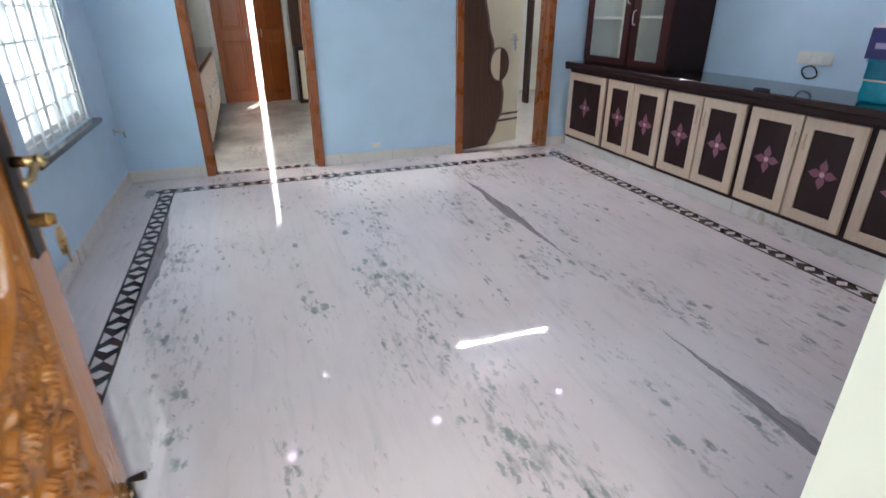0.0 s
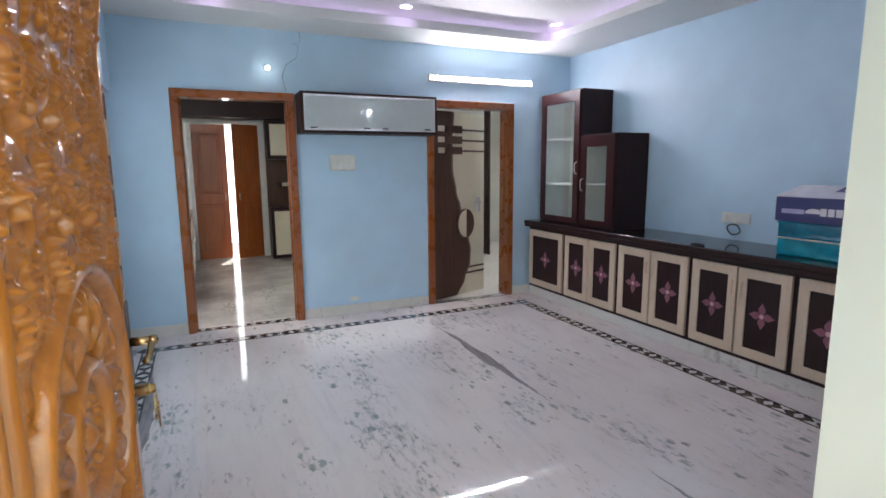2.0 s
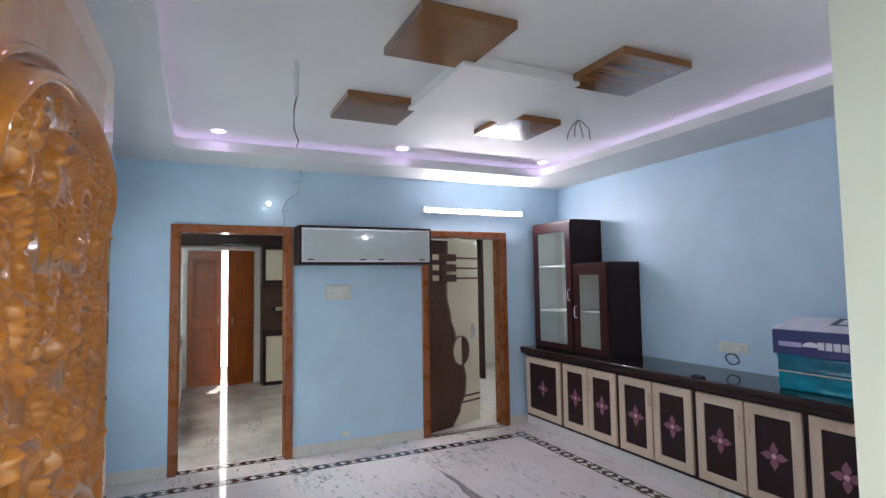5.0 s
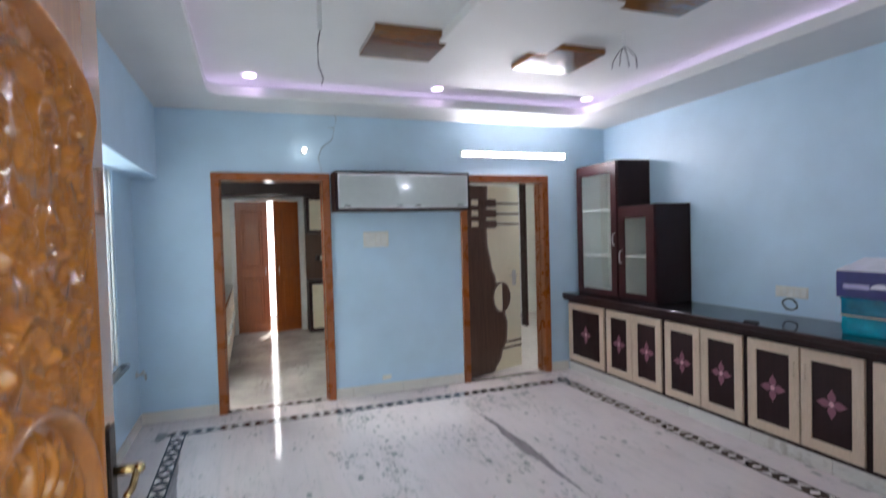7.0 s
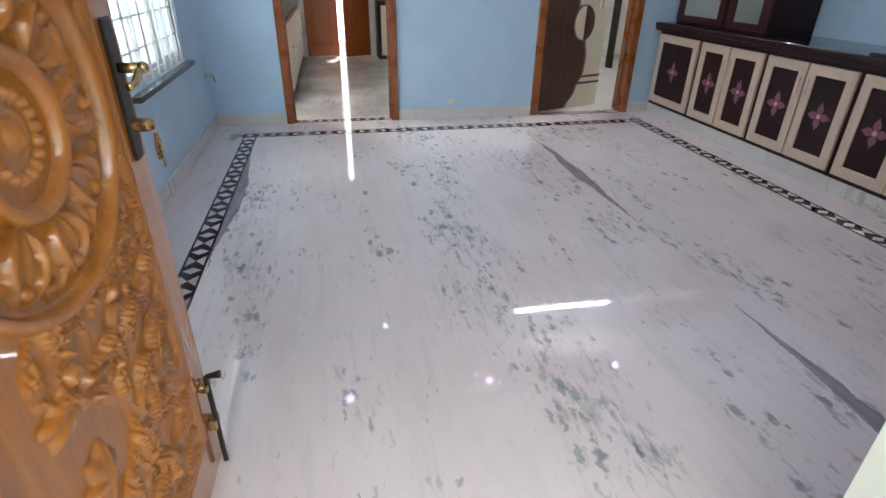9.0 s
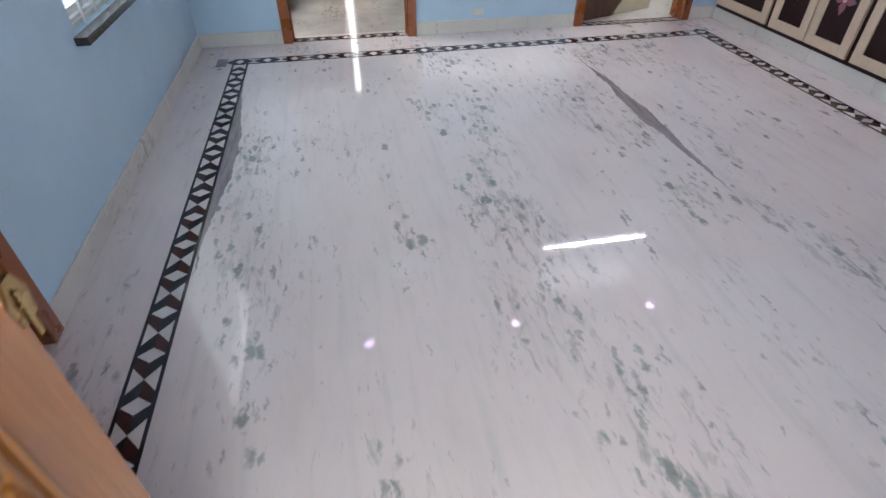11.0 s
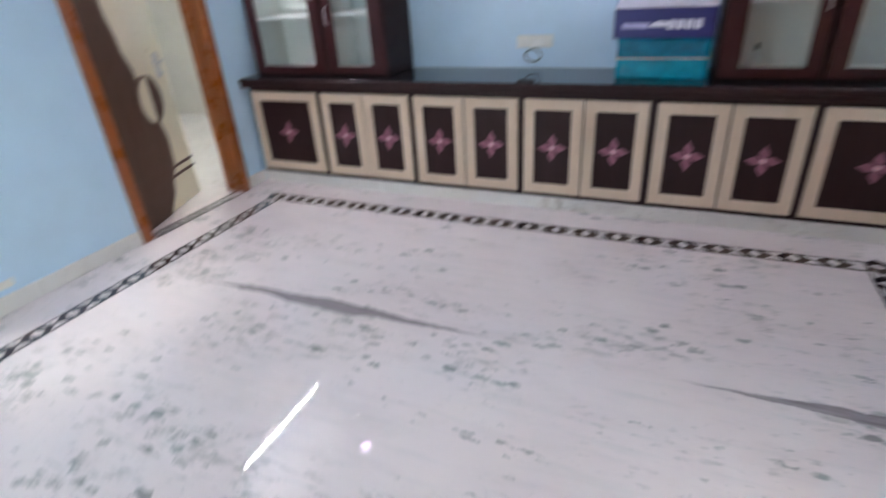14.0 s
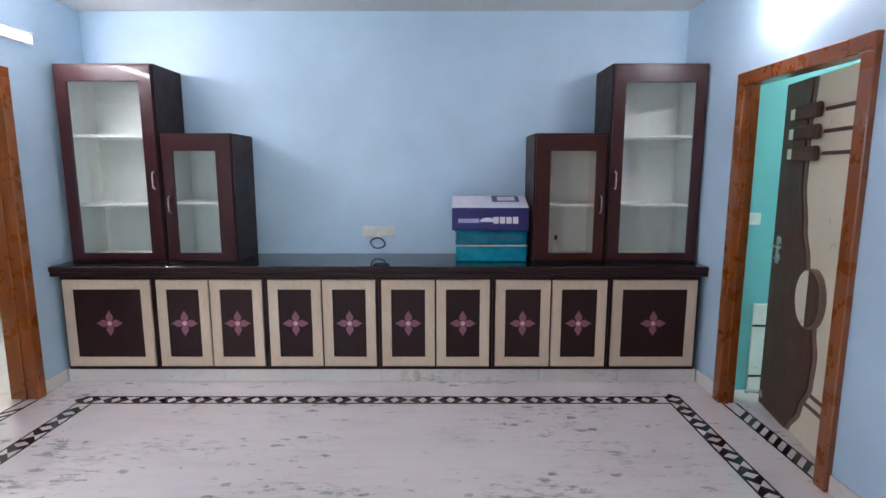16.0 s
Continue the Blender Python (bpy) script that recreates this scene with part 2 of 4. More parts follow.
TEAL = plain("teal_plastic_wrap", (0.0, 0.15, 0.25), 0.22, coat=0.3, vary=0.25, bump=0.5)
TEAL_LIGHT = plain("bright_teal_wrap", (0.0, 0.29, 0.41), 0.2, coat=0.3, vary=0.25, bump=0.5)
CARTON_WHITE = plain("white_carton", (0.74, 0.73, 0.82), 0.5)
LILAC_PRINT = plain("lilac_print", (0.42, 0.40, 0.62), 0.5)
PETAL = plain("rose_petal_print", (0.27, 0.100, 0.150), 0.35)
PETAL_HEART = plain("pale_pink_print", (0.74, 0.42, 0.48), 0.35)
INLAY_WHITE = marble("white_inlay_marble", (0.66, 0.63, 0.62), (0.76, 0.73, 0.72), (0.45, 0.43, 0.43), fleck_low=0.7)
INLAY_BLACK = plain("black_inlay_stone", (0.012, 0.012, 0.018), 0.12)
INLAY_RED = plain("maroon_inlay_stone", (0.055, 0.018, 0.016), 0.12, vary=0.25)
DRAIN = plain("grey_drain_cover", (0.22, 0.23, 0.24), 0.35, 0.5)
CONCRETE = plain("grey_plaster_outside", (0.42, 0.42, 0.40), 0.8, vary=0.15, scale=3)
GROUND = plain("dusty_yard_ground", (0.40, 0.36, 0.31), 0.9, vary=0.2, scale=2)
TUBE_GLOW = glow("tube_light_glow", (0.98, 0.92, 1.0), TUBE)
BULB_GLOW = glow("bulb_glow", (1.0, 0.97, 0.92), BULB)
SPOT_GLOW = glow("violet_spot_glow", (0.80, 0.55, 1.0), SPOT)
KITCHEN_FILL_GLOW = glow("kitchen_fill_glow", (1.0, 0.96, 0.90), KITCHEN)
DAY_GLOW = glow("hazy_daylight_glow", (1.0, 0.96, 0.90), 1.0)
LED_GLOW = glow("white_led_bulb_glow", (1.0, 0.93, 0.97), LED_BULB)
COVE_GLOW = glow("violet_led_strip", (0.78, 0.62, 1.0), COVE)
ROOM_FILL_GLOW = glow("room_fill_glow", (1.0, 0.96, 0.90), ROOM)


# ---- mesh helpers ----
def box(bm, x0, x1, y0, y1, z0, z1, bevel=0.0, seg=1):
    x0, x1, y0, y1, z0, z1 = min(x0, x1), max(x0, x1), min(y0, y1), max(y0, y1), min(z0, z1), max(z0, z1)
    vs = [bm.verts.new((x, y, z)) for x in (x0, x1) for y in (y0, y1) for z in (z0, z1)]
    faces = [bm.faces.new([vs[i] for i in f]) for f in ((0, 1, 3, 2), (4, 6, 7, 5), (0, 4, 5, 1), (2, 3, 7, 6), (0, 2, 6, 4), (1, 5, 7, 3))]
    if bevel:
        edges = list({e for f in faces for e in f.edges})
        bmesh.ops.bevel(bm, geom=edges, offset=bevel, segments=seg, affect="EDGES", profile=0.5)
    return bm


def boxes(*rows, bevel=0.0):
    bm = bmesh.new()
    for r in rows:
        box(bm, *r, bevel=bevel)
    return bm


def rod(bm, a, b, r0, r1=None, seg=12):
    a, b = Vector(a), Vector(b)
    d = b - a
    m = Matrix.Translation((a + b) / 2) @ d.to_track_quat("Z", "Y").to_matrix().to_4x4()
    bmesh.ops.create_cone(bm, cap_ends=True, segments=seg, radius1=r0, radius2=r0 if r1 is None else r1, depth=d.length, matrix=m)
    return bm


def ball(bm, c, r, seg=14, squash=(1, 1, 1)):
    bmesh.ops.create_uvsphere(bm, u_segments=seg, v_segments=max(6, seg // 2), radius=r, matrix=Matrix.Translation(c) @ Matrix.Diagonal((*squash, 1)))
    return bm


def pipe(bm, pts, r, seg=6):
    """A thin bent wire through the points."""
    rings = []
    pts = [Vector(p) for p in pts]
    for i, p in enumerate(pts):
        d = (pts[min(i + 1, len(pts) - 1)] - pts[max(i - 1, 0)]).normalized()
        q = d.to_track_quat("Z", "Y")
        rings.append([bm.verts.new(p + q @ Vector((r * math.cos(a), r * math.sin(a), 0))) for a in (2 * math.pi * j / seg for j in range(seg))])
    for a, b in zip(rings, rings[1:]):
        for j in range(seg):
            bm.faces.new((a[j], a[(j + 1) % seg], b[(j + 1) % seg], b[j]))
    bm.faces.new(rings[0][::-1])
    bm.faces.new(rings[-1])
    return bm


def prism(bm, poly, axis, lo, hi):
    """A flat outline (pairs) pushed out along an axis from lo to hi."""
    def at(p, h):
        return {"x": (h, p[0], p[1]), "y": (p[0], h, p[1]), "z": (p[0], p[1], h)}[axis]
    a = [bm.verts.new(at(p, lo)) for p in poly]
    b = [bm.verts.new(at(p, hi)) for p in poly]
    bm.faces.new(a[::-1])
    bm.faces.new(b)
    n = len(poly)
    for i in range(n):
        bm.faces.new((a[i], a[(i + 1) % n], b[(i + 1) % n], b[i]))
    return bm


def ring_x(bm, x0, x1, outer, inner):
    """A rectangular frame lying across x, as one connected piece; outer and inner are (y0, y1, z0, z1)."""
    def loop(r, x):
        return [bm.verts.new((x, y, z)) for y, z in ((r[0], r[2]), (r[1], r[2]), (r[1], r[3]), (r[0], r[3]))]
    a, b, c, d = loop(outer, x0), loop(inner, x0), loop(inner, x1), loop(outer, x1)
    for p, q in ((a, b), (b, c), (c, d), (d, a)):
        for i in range(4):
            bm.faces.new((p[i], p[(i + 1) % 4], q[(i + 1) % 4], q[i]))
    bmesh.ops.bevel(bm, geom=[e for e in bm.edges if all(abs(v.co.x - x0) < 1e-6 for v in e.verts) and (e.verts[0] in a) == (e.verts[1] in a)], offset=0.0025, segments=1, affect="EDGES")
    return bm


def mesh_of(name, bm, material, smooth=False):
    bmesh.ops.recalc_face_normals(bm, faces=bm.faces)
    me = bpy.data.meshes.new(name)
    bm.to_mesh(me)
    bm.free()
    me.materials.append(material)
    if smooth:
        for p in me.polygons:
            p.use_smooth = True
    return me


def part(name, bm, material, parent, label="", smooth=False):
    ob = new(name, mesh_of(name, bm, material, smooth))
    ob.parent = parent
    if label:
        ob["label"] = label
    return ob


def thing(name, m, label, category, group="", kind=""):
    ob = new(name)
    ob.empty_display_size = 0.1
    ob.matrix_world = m
    return tagged(ob, label, category, group, kind)


def solid(name, bm, material, label="", category="", kind="structure", smooth=False):
    return tagged(new(name, mesh_of(name, bm, material, smooth)), label, category, kind=kind)


# ---- plan ----
W, E, N, S = -0.985, 3.785, 5.03, 0.45       # inner faces of the hall
Y0 = 0.0                                    # inner face of the entrance wall
H, TRAY = 2.70, 2.84                        # ceiling border and raised tray
T = 0.15
TS = 0.08
A0, A1, AH = -0.37, 0.66, 2.15              # kitchen doorway, over its frame
B0, B1, BH = 1.985, 3.024, 2.155               # bedroom doorway
C0, C1, CH = 1.925, 2.98, 2.105              # turquoise room doorway
G0, G1, GZ0, GZ1 = 3.13, 4.38, 0.66, 2.08   # window in the west wall
NICHE = 0.885                               # side of the entrance niche

# ---- structure ----
solid("floor", boxes((W, E, Y0 - 0.15, N + T, -0.08, 0.0), (W - T, W, Y0, N, -0.08, -0.005)), FLOOR, "polished white marble floor with grey-green flecks", "floor")
solid("floor_kitchen", boxes((-1.3, 1.8, N + T, 9.6, -0.08, 0.0)), KITCHEN_FLOOR, "grey polished marble kitchen floor", "floor")
solid("floor_bedroom", boxes((1.9, 5.2, N + T, 9.0, -0.08, 0.0)), INLAY_WHITE, "white marble bedroom floor", "floor")
solid("floor_turquoise_room", boxes((NICHE + T, 6.0, -2.6, S - TS, -0.08, -0.001)), INLAY_WHITE, "white marble floor of the turquoise room", "floor")
solid("floor_porch", boxes((-1.2, NICHE + T, -2.6, Y0 - 0.15, -0.09, -0.01)), KITCHEN_FLOOR, "grey marble porch floor", "floor")

solid("wall_north", boxes((W - T, A0, N, N + T, 0, 2.95), (A1, B0, N, N + T, 0, 2.95), (B1, E + T, N, N + T, 0, 2.95), (A0, A1, N, N + T, AH, 2.95), (B0, B1, N, N + T, BH, 2.95)), WALL_BLUE, "pale blue painted wall", "wall")
solid("wall_east", boxes((E, E + T, S - T, N, 0, 2.95)), WALL_BLUE, "pale blue painted wall", "wall")
solid("wall_south", boxes((NICHE + T, C0, S - TS, S, 0, 2.95), (C1, E, S - TS, S, 0, 2.95), (C0, C1, S - TS, S, CH, 2.95)), WALL_BLUE, "pale blue painted wall", "wall")
solid("wall_niche", boxes((NICHE, NICHE + T, -2.6, S, 0, 2.95)), WALL_CREAM, "pale green-white painted wall corner by the entrance", "wall")
solid("wall_west", boxes((W - T, W, 2.13, G0, 0, 2.95), (W - T, W, G1, N, 0, 2.95), (W - T, W, G0, G1, 0, GZ0), (W - T, W, G0, G1, GZ1, 2.95), (W - T, W, -0.15, 1.10, 0, 2.95), (W - T, W, 1.10, 2.13, 2.10, 2.95)), WALL_BLUE, "pale blue painted wall", "wall")
solid("wall_entrance", boxes((W, -0.475, -0.15, 0, 0, 2.95), (0.83, NICHE, -0.15, 0, 0, 2.95), (-0.475, 0.83, -0.15, 0, 2.20, 2.95)), WALL_BLUE, "pale blue painted wall round the entrance", "wall")
solid("beam_west", boxes((W, -0.79, Y0, N, 2.09, H)), WALL_BLUE, "pale blue painted boxed beam above the window", "beam")
# unseen porch walls, added to enclose the porch lamp and keep reflections dark
solid("wall_porch", boxes((-1.2, -1.05, -2.6, -0.15, 0, 2.95)), WALL_CREAM, "pale unseen wall added beside the porch", "wall")
solid("wall_porch_closure", boxes((-1.2, NICHE + T, -2.75, -2.6, 0, 2.95)), WALL_CREAM, "pale unseen wall added to close the porch front", "wall")
solid("wall_kitchen", boxes((-1.3, -1.15, N + T, 9.25, 0, 2.8), (1.65, 1.8, N + T, 9.25, 0, 2.8), (-1.3, -0.36, 9.25, 9.40, 0, 2.8), (0.80, 1.8, 9.25, 9.40, 0, 2.8), (-0.36, 0.80, 9.25, 9.40, 2.25, 2.8)), WALL_WHITE, "off-white kitchen walls", "wall")
solid("ceiling_kitchen", boxes((-1.3, 1.8, N + T, 9.40, 2.8, 2.9)), CEILING, "white kitchen ceiling", "ceiling")
solid("wall_bedroom", boxes((1.85, 1.9, N + T, 9.0, 0, 2.8), (5.2, 5.3, N + T, 9.0, 0, 2.8), (1.9, 5.2, 9.0, 9.1, 0, 2.8), (E + T, 5.3, N, N + T, 0, 2.8)), WALL_WHITE, "cream bedroom walls", "wall")
solid("ceiling_bedroom", boxes((1.85, 5.3, N + T, 9.1, 2.8, 2.9)), CEILING, "white bedroom ceiling", "ceiling")
solid("wall_turquoise_room", boxes((3.12, 3.22, -1.1, S - TS - 0.002, 0, 2.8), (C1, 3.12, S - TS - 0.02, S - TS - 0.002, 0, 2.8), (NICHE + T, NICHE + T + 0.02, -2.6, S - T - 0.002, 0, 2.8), (NICHE + T, 6.0, -2.7, -2.6, 0, 2.8), (6.0, 6.1, -2.7, S, 0, 2.8), (NICHE + T + 0.02, C0, S - TS - 0.02, S - TS - 0.002, 0, 2.8), (C0, C1, S - TS - 0.02, S - TS - 0.002, CH, 2.8)), WALL_CYAN, "turquoise painted walls of the next room", "wall")
solid("ceiling_turquoise_room", boxes((NICHE + T, 6.1, -2.7, S - TS - 0.002, 2.8, 2.9)), CEILING, "white ceiling", "ceiling")
solid("ground", boxes((-400, 400, -400, 400, -0.4, -0.1)), GROUND, "dusty light ground outside", "ground")
solid("backdrop_north", boxes((-2.5, 3.5, 12.0, 12.05, -0.1, 4.5)), DAY_GLOW, "bright hazy daylight outside the kitchen door", "backdrop")
solid("backdrop_west", boxes((-3.4, -3.2, -6, 9, -0.1, 6)), CONCRETE, "plain grey neighbouring house wall outside", "wall")


def rounded(x0, x1, y0, y1, r, n=8):
    out = []
    for cx, cy, a0 in ((x1 - r, y1 - r, 0), (x0 + r, y1 - r, 90), (x0 + r, y0 + r, 180), (x1 - r, y0 + r, 270)):
        for i in range(n + 1):
            a = radians(a0 + 90 * i / n)
            out.append((cx + r * math.cos(a), cy + r * math.sin(a)))
    return out


TX0, TX1, TY0, TY1 = -0.335, 3.13, 0.98, 4.495


def build_ceiling():
    bm = bmesh.new()
    hole = rounded(TX0, TX1, TY0, TY1, 0.16)
    n = len(hole)
    rim = [bm.verts.new((x, y, H)) for x, y in hole]
    lip = [bm.verts.new((x, y, H + 0.075)) for x, y in hole]
    back = [bm.verts.new((x, y, H + 0.075)) for x, y in rounded(TX0 - 0.05, TX1 + 0.05, TY0 - 0.05, TY1 + 0.05, 0.20)]
    low = [bm.verts.new((x, y, H + 0.02)) for x, y in rounded(TX0 - 0.05, TX1 + 0.05, TY0 - 0.05, TY1 + 0.05, 0.20)]
    wide = [bm.verts.new((x, y, H + 0.02)) for x, y in rounded(TX0 - 0.22, TX1 + 0.22, TY0 - 0.22, TY1 + 0.22, 0.30)]
    top = [bm.verts.new((x, y, TRAY)) for x, y in rounded(TX0 - 0.22, TX1 + 0.22, TY0 - 0.22, TY1 + 0.22, 0.30)]
    for ra, rb in ((rim, lip), (lip, back), (back, low), (low, wide), (wide, top)):
        for i in range(n):
            bm.faces.new((ra[i], ra[(i + 1) % n], rb[(i + 1) % n], rb[i]))
    bm.faces.new(top)
    # border strip between the walls and the rounded opening, joined corner by corner
    q = n // 4
    corners = [bm.verts.new((x, y, H)) for x, y in ((E, N), (-1.0, N), (-1.0, -0.15), (E, -0.15))]
    for c in range(4):
        arc = rim[c * q:(c + 1) * q]
        for a, b in zip(arc, arc[1:]):
            bm.faces.new((corners[c], b, a))
        bm.faces.new((corners[c], corners[(c + 1) % 4], rim[((c + 1) * q) % n], arc[-1]))
    box(bm, W - T, E + T, -0.15, N + T, 2.95, 3.05)
    return bm


solid("ceiling", build_ceiling(), CEILING, "white false ceiling with a raised rounded tray", "ceiling")
_bm = bmesh.new()
_ring0 = rounded(TX0 - 0.20, TX1 + 0.20, TY0 - 0.20, TY1 + 0.20, 0.28)
_a = [_bm.verts.new((x, y, H + 0.05)) for x, y in _ring0]
_b = [_bm.verts.new((x, y, H + 0.065)) for x, y in _ring0]
for _i in range(len(_ring0)):
    _bm.faces.new((_a[_i], _a[(_i + 1) % len(_ring0)], _b[(_i + 1) % len(_ring0)], _b[_i]))
solid("led_strip", _bm, COVE_GLOW, "violet LED strip hidden in the ceiling cove", "light strip", "thing")


# ---- doorways ----
def door_frame(name, x0, x1, h, y0, y1, width, label):
    """Varnished frame: two posts with a rebate and a head."""
    f = thing(name, pose((x0 + x1) / 2, (y0 + y1) / 2, 0), label, "door frame", kind="structure")
    hw, d = (x1 - x0) / 2, abs(y1 - y0) / 2
    for s in (-1, 1):
        bm = bmesh.new()
        box(bm, s * hw, s * (hw - width), -d, d, 0, h - width, 0.004)
        box(bm, s * (hw - width), s * (hw - width - 0.012), -d * 0.2, d * 0.2, 0, h - width, 0.002)
        part("post", bm, TEAK, f)
    bm = bmesh.new()
    box(bm, -hw, hw, -d, d, h - width, h, 0.004)
    part("head", bm, TEAK_X, f)
    return f


door_frame("door_frame_1", A0, A1, AH, N - 0.03, N + T + 0.01, 0.068, "reddish brown varnished teak frame round the open kitchen doorway")
door_frame("door_frame_2", B0, B1, BH, N - 0.03, N + T + 0.01, 0.072, "reddish brown varnished teak frame of the bedroom door")
door_frame("door_frame_3", C0, C1, CH, S + 0.03, S - 0.075, 0.078, "reddish brown varnished teak frame of the turquoise room door")
door_frame("door_frame_4", -0.475, 0.83, 2.20, 0.01, -0.16, 0.09, "golden varnished frame of the entrance door")


# ---- guitar doors ----
def wave(z, w):
    """Edge of the dark half of the door, from the foot to the head."""
    pts = ((0.0, 0.42), (0.18, 0.56), (0.36, 0.665), (0.52, 0.68), (0.66, 0.64), (0.86, 0.56), (1.02, 0.48), (1.20, 0.40), (1.45, 0.335), (1.75, 0.33), (2.05, 0.36))
    for (za, a), (zb, b) in zip(pts, pts[1:]):
        if z <= zb:
            k = (z - za) / (zb - za)
            k = k * k * (3 - 2 * k)
            return w * (a + (b - a) * k)
    return w * pts[-1][1]


def guitar_door(name, m, w, h, label, handle_at, cut=0.33):
    """Flush door seen from its -y face: dark wave, cream half, half-moon disc, three bars; x runs from the left edge."""
    d = thing(name, m, label, "door", kind="structure")
    part("leaf", boxes((0, w, 0.0, 0.035, 0.008, h), bevel=0.003), CREAM_LAM, d)
    zs = [0.008 + (h - 0.008) * i / 60 for i in range(61)]
    bm = bmesh.new()
    prism(bm, [(wave(z, w) + 0.035, z) for z in zs] + [(wave(z, w) - 0.02, z) for z in reversed(zs)], "y", -0.006, 0.0)
    part("curved_edge_strip", bm, WALNUT_EDGE, d, "lighter walnut strip along the curve")
    bm = bmesh.new()
    prism(bm, [(0.0, zs[0])] + [(wave(z, w), z) for z in zs] + [(0.0, zs[-1])], "y", -0.014, 0.0)
    part("dark_half", bm, WENGE_LIGHT, d, "dark walnut laminate")
    cx, cz, r = 0.60 * w, 0.83, 0.155
    arc = [(math.cos(radians(a)), math.sin(radians(a))) for a in range(0, 361, 10)]
    disc = bmesh.new()
    prism(disc, [(cx + 0.80 * (r + 0.012) * c, cz + (r + 0.012) * s) for c, s in arc[:-1]], "y", -0.030, 0.0)
    base = part("disc", disc, WALNUT_EDGE, d, "raised round disc")
    left = bmesh.new()
    prism(left, [(cx + 0.80 * r * math.cos(radians(a)) - 0.002, cz + r * math.sin(radians(a))) for a in range(90, 271, 9)], "y", -0.036, -0.026)
    part("cream_half_moon", left, CREAM_LAM, base)
    right = bmesh.new()
    prism(right, [(cx + 0.80 * r * math.cos(radians(a)) + 0.002, cz + r * math.sin(radians(a))) for a in range(-90, 91, 9)], "y", -0.036, -0.026)
    part("dark_half_moon", right, WENGE_LIGHT, base)
    for i in range(3):
        z = h - 0.215 - 0.115 * i
        part("cream_square", boxes((0.10 * w, 0.215 * w, -0.020, -0.012, z, z + 0.06), bevel=0.002), CREAM_LAM, d)
        b = boxes((0.225 * w, 0.52 * w, -0.045, -0.012, z - 0.012, z + 0.068), bevel=0.008)
        part("raised_block", b, WENGE_LIGHT, d)
        part("thin_line", boxes((0.52 * w, w - 0.004, -0.005, 0.0, z + 0.016, z + 0.036)), WENGE_LIGHT, d)
    for z in (0.30, 0.235):
        part("thin_line", boxes((wave(z, w) + 0.03, w - 0.004, -0.005, 0.0, z, z + 0.022)), WENGE_LIGHT, d)
    hx = handle_at * w
    plate = part("handle_plate", boxes((hx - 0.022, hx + 0.022, -0.024, -0.001, 0.95, 1.12), bevel=0.004), STEEL, d, "brushed steel plate")
    bm = bmesh.new()
    rod(bm, (hx, -0.02, 1.06), (hx, -0.06, 1.06), 0.010)
    rod(bm, (hx, -0.055, 1.06), (hx + (0.11 if handle_at < 0.5 else -0.11), -0.055, 1.065), 0.009, 0.007)
    part("lever", bm, STEEL, plate)
    bm = bmesh.new()
    rod(bm, (hx, -0.034, 0.985), (hx, -0.012, 0.985), 0.013)
    part("lock_cylinder", bm, STEEL, plate)
    return d


guitar_door("door_1", pose(2.078, 5.125, 0, 0, 0, 19), 0.83, 2.065, "cream and dark walnut flush door with a half-moon disc, ajar into the bedroom", 0.86)
d2 = guitar_door("door_2", pose(2.915, 0.190, 0, 0, 0, 180 - 10.5), 0.875, 2.03, "cream and dark walnut flush door with a half-moon disc, open into the turquoise room", 0.10)

bm = bmesh.new()
rod(bm, (0.03, -0.018, 0.075), (-0.105, -0.045, 0.030), 0.0045, seg=8)
box(bm, 0.02, 0.05, -0.020, -0.001, 0.050, 0.095, 0.003)
stopper = part("door_stopper", bm, STEEL, d2, "steel door stopper arm")
bm = bmesh.new()
rod(bm, (-0.100, -0.044, 0.033), (-0.122, -0.048, 0.020), 0.012, 0.014, 12)
part("rubber_tip", bm, WHITE_PLASTIC, stopper)


